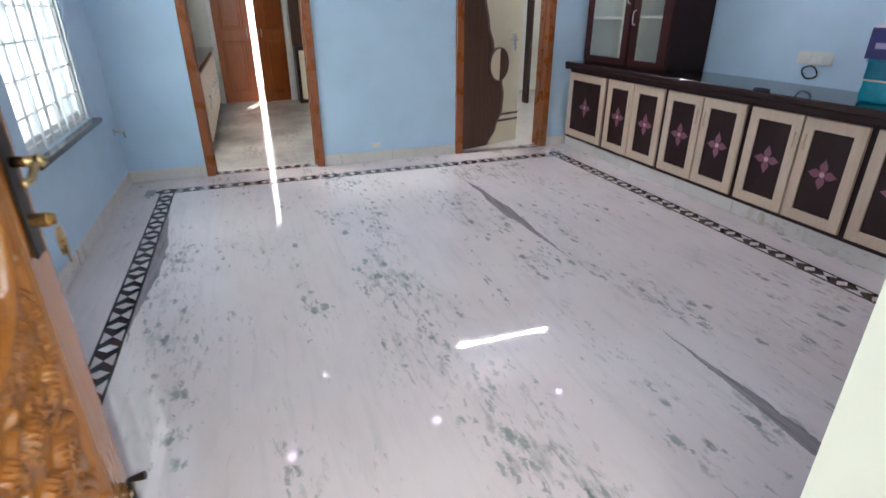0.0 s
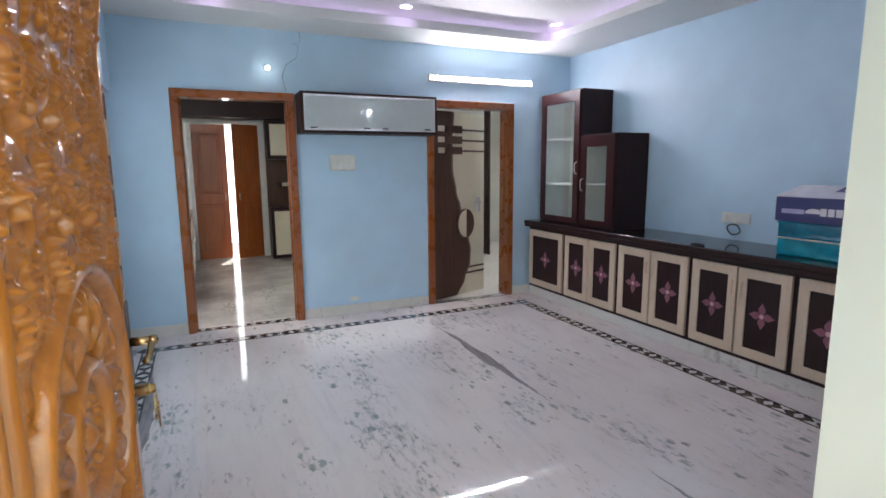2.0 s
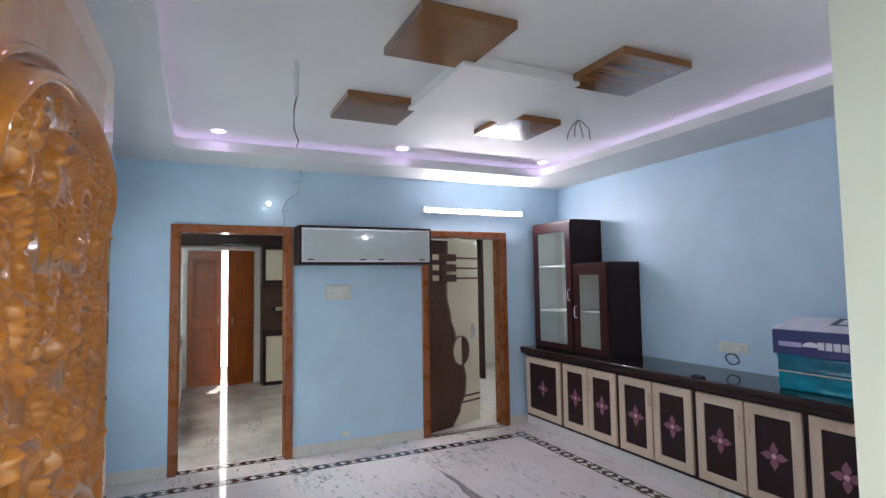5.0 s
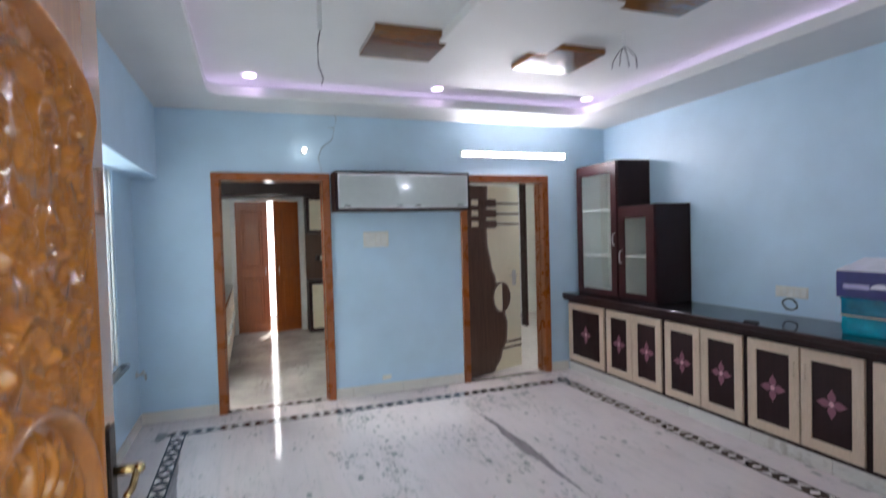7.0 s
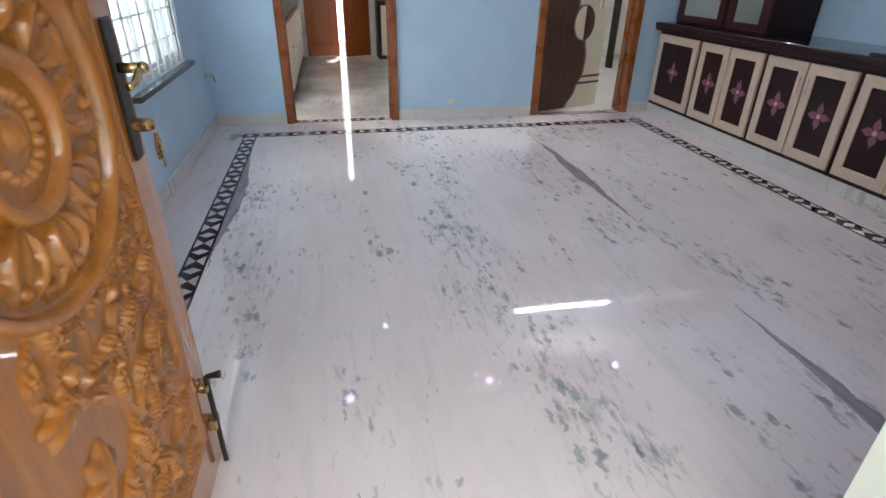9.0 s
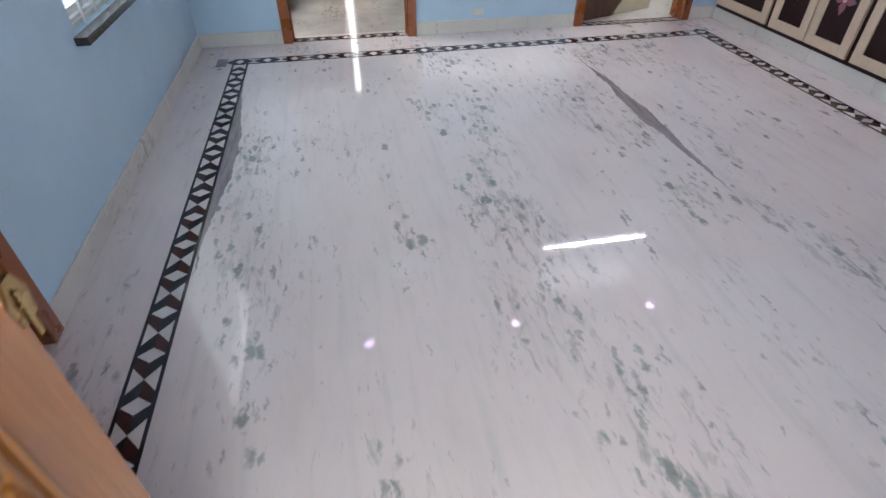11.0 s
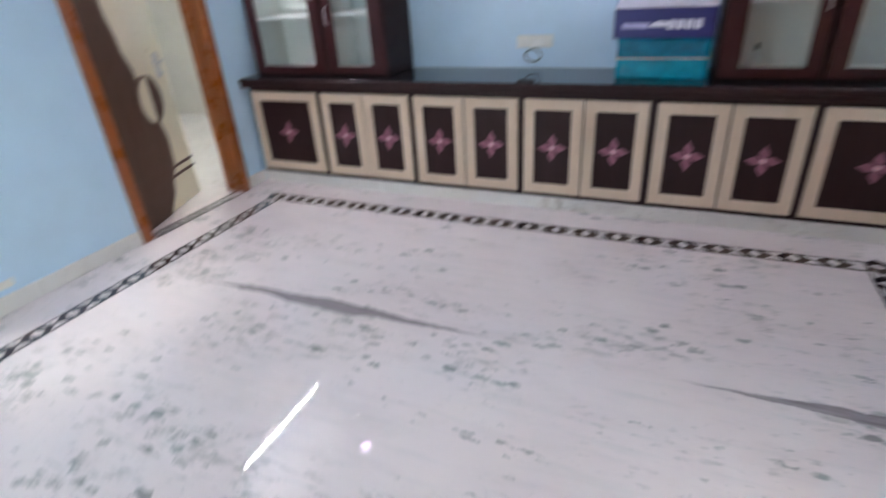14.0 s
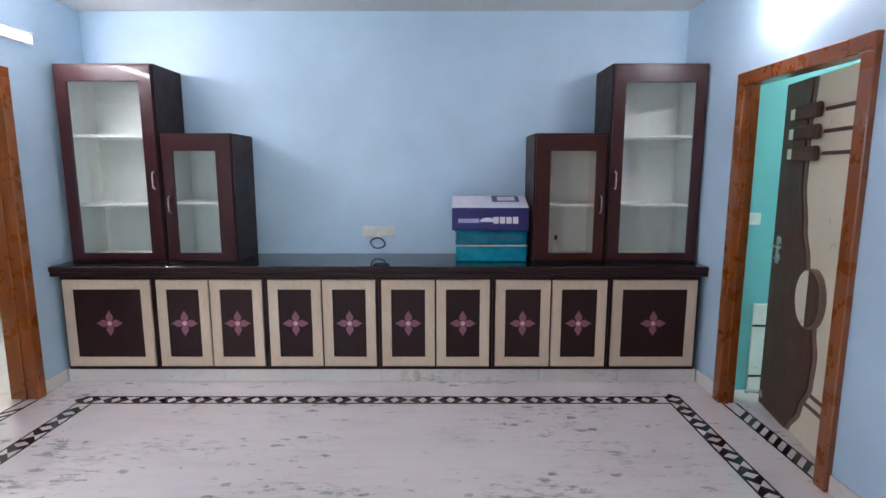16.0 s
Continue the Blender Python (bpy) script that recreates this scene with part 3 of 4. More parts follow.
# ---- carved entrance door ----
def carving(u, z, uc=0.765, zc=1.08):
    """Depth of the carved panel: arched border, round medallion with petals, mirrored foliage."""
    U, Z = np.abs(u - uc), z
    half = 0.295
    top = 1.71 + 0.17 * np.sqrt(np.clip(1 - (U / 0.305) ** 2, 0, 1))
    inside = np.minimum(np.minimum(half - U, top - Z), Z - 0.20)
    h = np.zeros_like(u)

    def ridge(d, w):
        return np.clip(1 - (d / w) ** 2, 0, 1) ** 0.5

    # foliage: mirrored leaves on curling stems
    def leaves(seed, rows, per_row, span, long, wide):
        """Mirrored overlapping leaves, each with a midrib groove and a curled tip."""
        out = np.zeros_like(u)
        rnd = random.Random(seed)
        for zz, way in rows:
            for k in range(per_row):
                cx = span * (k + 0.5) / per_row + rnd.uniform(-0.4, 0.4) * span / per_row
                cz = zz + rnd.uniform(-0.02, 0.02)
                ang = radians(rnd.uniform(15, 88)) * (1 if rnd.random() < 0.65 else -1) * way
                la, lb = rnd.uniform(*long), rnd.uniform(*wide)
                dx, dz = U - cx, Z - cz
                near = (np.abs(dx) < 1.6 * la) & (np.abs(dz) < 1.6 * la)
                p, q = dx * math.cos(ang) + dz * math.sin(ang), -dx * math.sin(ang) + dz * math.cos(ang)
                q = q + rnd.uniform(4, 12) * p * p
                e = np.clip(1 - (p / la) ** 2 - (q / lb) ** 2, 0, 1) ** 0.5
                groove = 1 - 0.55 * np.exp(-(q / (0.20 * lb)) ** 2) - 0.22 * (np.sin(p * 520) > 0.2) * (np.abs(q) > 0.3 * lb)
                tip = np.clip(1 - ((p - 0.8 * la) ** 2 + q * q) / (0.5 * lb) ** 2, 0, 1) ** 0.5
                out = np.maximum(out, near * rnd.uniform(0.7, 1.2) * np.maximum(e * groove, 0.95 * tip))
        return out

    low = [(0.24 + 0.062 * i, 1) for i in range(11)]
    high = [(1.33 + 0.058 * i, -1) for i in range(11)]
    mid = [(0.80 + 0.06 * i, 1) for i in range(10)]
    big = leaves(7, low[::2] + high[::2], 4, 0.29, (0.046, 0.072), (0.017, 0.027))
    small = leaves(11, low + high + mid, 7, 0.29, (0.020, 0.034), (0.008, 0.014))
    curl = np.zeros_like(u)
    for cz in (0.36, 0.55, 0.74, 1.42, 1.58, 1.74):
        for cx in (0.09, 0.20):
            dx, dz = U - cx, Z - cz
            rr, th = np.sqrt(dx * dx + dz * dz), np.arctan2(dz, dx)
            curl = np.maximum(curl, np.clip(np.cos(th - 120 * rr), 0, 1) ** 0.6 * np.clip(1 - rr / 0.050, 0, 1) ** 0.4)
    swell = 0.22 + 0.12 * np.sin(61 * U + 3 * np.sin(23 * Z)) * np.sin(47 * Z + 2 * np.sin(31 * U))
    foliage = 0.019 * np.maximum(np.maximum(np.maximum(big, 0.62 * small), 0.9 * curl), swell)

    # smooth ground low on the hinge side
    bare = np.clip((uc - 0.05 - u + 0.10 * np.sin(14 * z)) / 0.025, 0, 1) * np.clip((0.90 - z) / 0.03, 0, 1)
    foliage = foliage * (1 - bare)
    for bu, bz, br, turn in ((uc - 0.125, 0.715, 0.050, 0.3), (uc - 0.10, 0.545, 0.058, 1.1), (uc - 0.19, 0.43, 0.046, 2.0), (uc - 0.12, 0.32, 0.055, 0.8)):
        du, dv = u - bu, z - bz
        rr, tt = np.sqrt(du * du + dv * dv), np.arctan2(dv, du) - turn
        edge = br * (0.86 + 0.14 * np.cos(7 * tt) + 0.16 * np.cos(2 * tt))
        lobe = np.clip(1 - (rr / edge) ** 2, 0, 1) ** 0.5 * (1 - 0.35 * np.exp(-(np.sin(tt) * rr / 0.006) ** 2))
        foliage = np.maximum(foliage, 0.014 * lobe)

    # medallion
    dx, dz = u - uc, z - zc
    r, th = np.sqrt(dx * dx + dz * dz), np.arctan2(dz, dx)
    R = 0.245
    pet = np.zeros_like(u)
    for n, off, ra, rb, hh in ((9, 0.0, 0.118, 0.228, 0.017), (9, math.pi / 9, 0.140, 0.232, 0.011)):
        a = (th + off + math.pi / n) % (2 * math.pi / n) - math.pi / n
        k = np.clip((r - ra) / (rb - ra), 0, 1)
        wid = 0.046 * np.sin(math.pi * k) ** 0.75 + 1e-5
        side = np.abs(a * r) / wid
        body = (side < 1) * (0.26 + 0.74 * ridge(side - 0.80, 0.20) + 0.30 * ridge(side - 0.38, 0.14) * (k < 0.72)) * np.sin(math.pi * k) ** 0.5
        tip = ridge(np.sqrt((a * r) ** 2 + (r - rb + 0.022) ** 2), 0.013)
        pet = np.maximum(pet, hh * np.maximum(body, 0.8 * tip))
    beads_a = (th + math.pi / 18) % (2 * math.pi / 18) - math.pi / 18
    bead = ridge(np.sqrt((beads_a * r) ** 2 + (r - 0.056) ** 2), 0.0095)
    core = 0.012 * ridge(r, 0.021) + 0.010 * bead + 0.015 * ridge(r - 0.106, 0.014) + 0.004 * ridge(r - 0.036, 0.006)
    med = np.maximum(pet * (r > 0.118), core * (r < 0.128)) - 0.002
    outer = np.clip((R + 0.012 - r) / 0.004, 0, 1)
    h = foliage * (1 - outer) + med * outer
    h = np.maximum(h, 0.018 * ridge(r - R - 0.004, 0.013))
    h = h * np.clip(inside / 0.02, 0, 1)
    rise = np.clip((Z - 1.66) / 0.16, 0, 1)
    arch = 0.012 + 0.012 * rise * rise * (3 - 2 * rise)
    h = np.maximum(h, arch * ridge(inside - 0.012, 0.014))
    h = np.maximum(h, 0.008 * ridge(inside + 0.018, 0.008))
    return np.where(inside > -0.03, h, 0.0)


def carved_door():
    d = thing("carved_entrance_door", pose(-0.365, 0.0, 0, 0, 0, 88.5), "golden varnished teak entrance door with a carved flower medallion, open inward", "door", kind="structure")
    part("leaf", boxes((0, 1.20, 0.001, 0.042, 0.012, 2.08), bevel=0.004), CARVED_FLAT, d)
    nu, nz = 250, 680
    us, zs = np.linspace(0.435, 1.092, nu), np.linspace(0.165, 2.01, nz)
    uu, zz = np.meshgrid(us, zs)
    hh = 1.45 * carving(uu, zz)
    verts = np.stack([uu.ravel(), -0.0005 - hh.ravel(), zz.ravel()], 1)
    idx = np.arange(nu * nz).reshape(nz, nu)
    faces = np.stack([idx[:-1, :-1].ravel(), idx[:-1, 1:].ravel(), idx[1:, 1:].ravel(), idx[1:, :-1].ravel()], 1)
    me = bpy.data.meshes.new("carved_panel")
    me.from_pydata(verts.tolist(), [], faces.tolist())
    me.materials.append(CARVED)
    me.polygons.foreach_set("use_smooth", [True] * len(me.polygons))
    me.update()
    ob = new("carved_panel", me)
    ob.parent = d
    ob["label"] = "deeply carved arched panel"
    for u in (0.325, 0.358, 0.391):
        bm = bmesh.new()
        rod(bm, (u, 0.0, 0.10), (u, 0.0, 1.84), 0.0145, seg=18)
        ball(bm, (u, 0.0, 1.84), 0.0145)
        part("reeded_moulding", bm, CARVED, d, smooth=True)
    bm = bmesh.new()
    pts = [(0.295 + 0.15 * k, -0.002, 1.855 + 0.045 * math.sin(math.pi * k) + 0.03 * k) for k in [i / 14 for i in range(15)]]
    pipe(bm, pts, 0.009, 10)
    pipe(bm, [(x, y, z + 0.020) for x, y, z in pts], 0.006, 10)
    part("scroll_cap", bm, CARVED, d, smooth=True)
    plate = part("lock_plate", boxes((1.127, 1.172, -0.006, 0.0, 0.925, 1.195), bevel=0.003), DARK_BRASS, d, "dark bronze lock plate")
    bm = bmesh.new()
    rod(bm, (1.150, -0.004, 1.105), (1.150, -0.048, 1.105), 0.010)
    ball(bm, (1.150, -0.049, 1.105), 0.012)
    pipe(bm, [(1.150, -0.046, 1.105), (1.127, -0.048, 1.10), (1.102, -0.046, 1.085), (1.077, -0.042, 1.082)], 0.007, 8)
    part("lever_handle", bm, GOLD, plate, "polished brass lever", smooth=True)
    bm = bmesh.new()
    rod(bm, (1.150, -0.004, 0.995), (1.150, -0.034, 0.995), 0.014)
    part("lock_cylinder", bm, GOLD, plate)
    bm = bmesh.new()
    box(bm, 1.147, 1.153, -0.046, -0.030, 0.984, 1.006, 0.002)
    prism(bm, [(1.137, 0.925), (1.163, 0.925), (1.168, 0.955), (1.158, 0.980), (1.142, 0.980), (1.132, 0.955)], "y", -0.046, -0.042)
    box(bm, 1.145, 1.152, -0.050, -0.047, 0.905, 0.965, 0.001)
    part("keys", bm, BRASS, plate, "brass keys hanging in the lock")
    bolt = part("bolt_bracket", boxes((1.132, 1.177, -0.022, 0.0, 0.155, 0.185), (1.132, 1.177, -0.022, 0.0, 0.29, 0.31), bevel=0.003), GOLD, d, "brass tower bolt bracket")
    bm = bmesh.new()
    rod(bm, (1.154, -0.018, 0.02), (1.154, -0.018, 0.33), 0.007)
    rod(bm, (1.154, -0.018, 0.33), (1.154, -0.055, 0.335), 0.006, 0.011)
    part("bolt_rod", bm, DARK_BRASS, bolt)
    return d


carved_door()

# wooden door in the west wall, closed
wd = thing("west_door", pose(W, 1.62, 0), "closed reddish brown panelled wooden door in the west wall", "door", kind="structure")
for s in (-1, 1):
    part("post", boxes((-T, 0.018, s * 0.51, s * 0.44, 0, 2.03), bevel=0.004), TEAK, wd)
part("head", boxes((-T, 0.018, -0.51, 0.51, 2.03, 2.10), bevel=0.004), TEAK, wd)
part("leaf", boxes((-0.06, -0.02, -0.438, 0.438, 0.01, 2.028), bevel=0.003), TEAK, wd)
for z0, z1 in ((0.14, 0.80), (0.92, 1.90)):
    for y0, y1 in ((-0.36, -0.04), (0.04, 0.36)):
        part("raised_panel", boxes((-0.022, -0.008, y0, y1, z0, z1), bevel=0.009), TEAK, wd)


# ---- window ----
def window():
    w = thing("window_1", pose(W, (G0 + G1) / 2, GZ0), "white sliding window with a white square-mesh safety grille", "window", kind="structure")
    hw, hh = (G1 - G0) / 2, GZ1 - GZ0
    bm = ring_x(bmesh.new(), -0.09, -0.03, (-hw, hw, 0, hh), (-hw + 0.04, hw - 0.04, 0.04, hh - 0.04))
    part("window_frame", bm, WHITE_METAL, w)
    part("window_sill", boxes((-0.14, 0.055, -hw - 0.04, hw + 0.04, -0.035, -0.002), bevel=0.004), SILL_STONE, w, "dark granite sill")
    for i in range(3):
        y0 = -hw + 0.04 + i * (2 * hw - 0.08) / 3
        y1 = y0 + (2 * hw - 0.08) / 3
        sash = part("sash", ring_x(bmesh.new(), -0.08, -0.05, (y0, y1, 0.04, hh - 0.04), (y0 + 0.03, y1 - 0.03, 0.07, hh - 0.07)), WHITE_METAL, w)
        p = part("pane", boxes((-0.067, -0.063, y0 + 0.03, y1 - 0.03, 0.07, hh - 0.07)), FROST, sash)
        p.visible_shadow = False
    n = 9
    for i in range(n):
        y = -hw + 0.02 + (2 * hw - 0.04) * i / (n - 1)
        part("grille_bar", boxes((-0.022, -0.010, y - 0.006, y + 0.006, 0.0, hh)), WHITE_METAL, w)
    for i in range(9):
        z = 0.02 + (hh - 0.04) * i / 8
        part("grille_bar", boxes((-0.028, -0.022, -hw, hw, z - 0.006, z + 0.006)), WHITE_METAL, w)
    return w


window()

# ---- skirting, in marble pieces ----
def skirting(name, x0, x1, y0, y1, label="pale marble skirting in pieces"):
    s = thing(name, pose((x0 + x1) / 2, (y0 + y1) / 2, 0), label, "skirting", kind="structure")
    lx, ly = (x1 - x0), (y1 - y0)
    long = max(lx, ly)
    n = max(1, round(long / 0.62))
    for i in range(n):
        a, b = -long / 2 + long * i / n, -long / 2 + long * (i + 1) / n - 0.002
        hgt = 0.098 + random.uniform(-0.002, 0.002)
        if lx > ly:
            bm = boxes((a, b, -ly / 2, ly / 2, 0, hgt), bevel=0.003)
        else:
            bm = boxes((-lx / 2, lx / 2, a, b, 0, hgt), bevel=0.003)
        part("marble_piece", bm, SKIRT, s)


skirting("baseboard_1", W + 0.012, A0, N - 0.012, N)
skirting("baseboard_2", A1, B0, N - 0.012, N)
skirting("baseboard_3", B1, 3.26, N - 0.012, N)
skirting("baseboard_4", W, W + 0.012, 2.13, N)
skirting("baseboard_5", C1, 3.26, S, S + 0.012)
skirting("baseboard_6", NICHE, C0, S, S + 0.012)


# ---- storage wall on the east side ----
FX = 3.245


def flower(parent, y, z, r, x):
    """Four pointed petals round a small square heart."""
    for k in range(4):
        a0 = k * math.pi / 2
        out = []
        for t, wd in ((0.10, 0.07), (0.26, 0.21), (0.42, 0.28), (0.58, 0.25), (0.74, 0.14), (0.88, 0.05), (1.0, 0.0)):
            out.append((t, wd))
        poly = [(t, wd) for t, wd in out] + [(t, -wd) for t, wd in reversed(out[:-1])]
        bm = bmesh.new()
        prism(bm, [(y + r * (p * math.cos(a0) - q * math.sin(a0)), z + r * (p * math.sin(a0) + q * math.cos(a0))) for p, q in poly], "x", x - 0.0015, x + 0.002)
        part("petal", bm, PETAL, parent)
    bm = bmesh.new()
    q = 0.17 * r
    prism(bm, [(y + q * math.cos(radians(a)), z + q * math.sin(radians(a))) for a in range(0, 360, 30)], "x", x - 0.003, x + 0.002)
    part("flower_heart", bm, PETAL_HEART, parent)


def cabinet_door(parent, y0, y1, z0, z1, handle_side):
    """Maple frame, dark panel with the flower; front at local x = 0."""
    f = 0.068
    d = part("door", ring_x(bmesh.new(), -0.020, 0.0, (y0, y1, z0, z1), (y0 + f, y1 - f, z0 + f, z1 - f)), MAPLE, parent, "cream maple frame")
    part("dark_panel", boxes((-0.012, -0.002, y0 + f, y1 - f, z0 + f, z1 - f)), WENGE, d, "dark wenge panel")
    flower(d, (y0 + y1) / 2, (z0 + z1) / 2, 0.095, -0.012)
    if handle_side:
        y = y0 + 0.03 if handle_side < 0 else y1 - 0.03
        part("handle", boxes((-0.034, -0.028, y - 0.006, y + 0.006, 0.46, 0.56), (-0.030, -0.018, y - 0.005, y + 0.005, 0.465, 0.475), (-0.030, -0.018, y - 0.005, y + 0.005, 0.545, 0.555), bevel=0.001), MAPLE, d)


UNITS = ((4.99, 4.333, 1), (4.333, 3.548, 2), (3.548, 2.750, 2), (2.750, 1.945, 2), (1.945, 1.120, 2), (1.120, 0.487, 1))
for ya, yb, doors in UNITS:
    c = thing("base_cabinet", pose(FX, (ya + yb) / 2, 0.10), "low dark wenge cabinet with cream-framed flower doors under the granite top", "cabinet", "low storage cabinets")
    hw = (ya - yb) / 2
    part("body", boxes((0.0, E - FX - 0.004, -hw + 0.001, -hw + 0.020, 0, 0.687), (0.0, E - FX - 0.004, hw - 0.020, hw - 0.001, 0, 0.687), (0.0, E - FX - 0.004, -hw + 0.020, hw - 0.020, 0, 0.034), (0.0, E - FX - 0.004, -hw + 0.020, hw - 0.020, 0.655, 0.687), (0.5, E - FX - 0.004, -hw + 0.020, hw - 0.020, 0.034, 0.655)), WENGE, c)
    lo, hi = -hw + 0.022, hw - 0.022
    if doors == 1:
        cabinet_door(c, lo, hi, 0.030, 0.660, 0)
    else:
        part("centre_stile", boxes((0.001, 0.020, -0.020, 0.020, 0.034, 0.655)), WENGE, c)
        cabinet_door(c, lo, -0.006, 0.030, 0.660, 1)
        cabinet_door(c, 0.006, hi, 0.030, 0.660, -1)
pl = thing("cabinet_plinth", pose(3.258, 2.74, 0), "raised pale marble plinth under the low cabinets", "plinth", kind="structure")
for i in range(8):
    a, b = -2.275 + 4.55 * i / 8, -2.275 + 4.55 * (i + 1) / 8 - 0.002
    part("marble_piece", boxes((0.0, E - 3.262, a, b, 0, 0.099), bevel=0.003), SKIRT, pl)
wt = thing("granite_worktop", pose(3.188, 2.7415, 0.789), "long polished black granite worktop with a dark maroon edge", "worktop")
part("slab", boxes((0.022, E - 3.190, -2.286, 2.286, 0.0, 0.071), bevel=0.003), GRANITE, wt)
bm = bmesh.new()
box(bm, 0.0, 0.021, -2.286, 2.286, 0.030, 0.0705, 0.008, 3)
part("front_edge", bm, WENGE, wt, "dark maroon rounded front edge")
part("under_moulding", boxes((0.010, 0.0215, -2.286, 2.286, 0.0, 0.029), bevel=0.003), WENGE, wt)
bm = bmesh.new()
for k in range(14):
    a0, a1 = 2 * math.pi * k / 14, 2 * math.pi * (k + 1) / 14
    rod(bm, (3.27 + 0.03 * math.cos(a0), 2.73 + 0.055 * math.sin(a0), 0.866), (3.27 + 0.03 * math.cos(a1), 2.73 + 0.055 * math.sin(a1), 0.866), 0.005, seg=6)
tagged(new("cable_outlet_cover", mesh_of("cable_outlet_cover", bm, BLACK_RUBBER)), "black oval cable outlet on the granite top", "cable outlet")


def display_case(y0, y1, height, shelves, glass_box, handle_y, label):
    """Glass-fronted case on the worktop; local x = 0 at its front."""
    x0 = 3.385
    c = thing("display_cabinet", pose(x0, (y0 + y1) / 2, 0.862), label, "cabinet", "display cabinets")
    hw, dep = (y1 - y0) / 2, E - x0 - 0.003
    t = 0.020
    part("side_panel", boxes((0.0, dep, -hw, -hw + t, 0, height), bevel=0.002), WENGE, c)
    part("side_panel", boxes((0.0, dep, hw - t, hw, 0, height), bevel=0.002), WENGE, c)
    part("top_panel", boxes((0.0, dep, -hw + t, hw - t, height - t, height), bevel=0.001), WENGE, c)
    part("bottom_panel", boxes((0.0, dep, -hw + t, hw - t, 0.0, t)), WENGE, c)
    part("back_panel", boxes((dep - 0.012, dep, -hw + t, hw - t, t, height - t)), BACK_WHITE, c, "white lined inside")
    for s in (-1, 1):
        part("side_lining", boxes((0.022, dep - 0.012, s * (hw - t), s * (hw - t - 0.004), t, height - t)), BACK_WHITE, c)
    part("bottom_lining", boxes((0.022, dep - 0.012, -hw + t + 0.004, hw - t - 0.004, t, t + 0.004)), BACK_WHITE, c)
    for z in shelves:
        part("shelf", boxes((0.035, dep - 0.012, -hw + t + 0.004, hw - t - 0.004, z, z + 0.018)), SHELF_WHITE, c, "white shelf")
    g0, g1, gz0, gz1 = glass_box
    mid = (y0 + y1) / 2
    g0, g1, gz0, gz1 = g0 - mid, g1 - mid, gz0 - 0.862, gz1 - 0.862
    a, b, zb, zt = -hw + 0.012, hw - 0.012, 0.014, height - 0.014
    d = part("door", ring_x(bmesh.new(), -0.018, 0.0, (a, b, zb, zt), (g0, g1, gz0, gz1)), MAHOGANY, c, "mahogany door frame")
    p = part("glass_pane", boxes((-0.011, -0.007, g0, g1, gz0, gz1)), CLEAR, d, "clear glass")
    p.visible_shadow = False
    hy, hz = handle_y - mid, (1.45 if height > 1.2 else 1.28) - 0.862
    bm = bmesh.new()
    pipe(bm, [(-0.018, hy, hz - 0.06), (-0.042, hy, hz - 0.05), (-0.046, hy, hz), (-0.042, hy, hz + 0.05), (-0.018, hy, hz + 0.06)], 0.006, 8)
    part("handle", bm, CHROME, d, "curved silver pull", smooth=True)
    return c


TALL, SHORT = 1.385, 0.915
display_case(4.295, 4.985, TALL, (0.40, 0.89), (4.395, 4.89, 0.93, 2.127), 4.335, "tall dark mahogany display cabinet with a glass door and white shelves")
display_case(3.775, 4.285, SHORT, (0.415,), (3.895, 4.195, 0.93, 1.655), 4.235, "short dark mahogany display cabinet with glass door beside the tall one")
display_case(1.135, 1.650, SHORT, (0.40,), (1.215, 1.535, 0.93, 1.655), 1.175, "short dark mahogany display cabinet with a glass door beside the cartons")
display_case(0.465, 1.125, TALL, (0.40, 0.89), (0.545, 1.03, 0.93, 2.12), 1.08, "tall dark mahogany display cabinet with a glass door and white shelves")

# small bottle in the short cabinet
bt = thing("small_bottle", pose(3.555, 1.445, 0.887), "small clear bottle with a dark cap inside the glass cabinet", "bottle")
bm = bmesh.new()
rod(bm, (0, 0, 0), (0, 0, 0.09), 0.026, seg=16)
rod(bm, (0, 0, 0.09), (0, 0, 0.115), 0.026, 0.012, seg=16)
part("body", bm, FROST, bt, smooth=True)
part("cap", rod(bmesh.new(), (0, 0, 0.115), (0, 0, 0.15), 0.013), BLACK_RUBBER, bt)


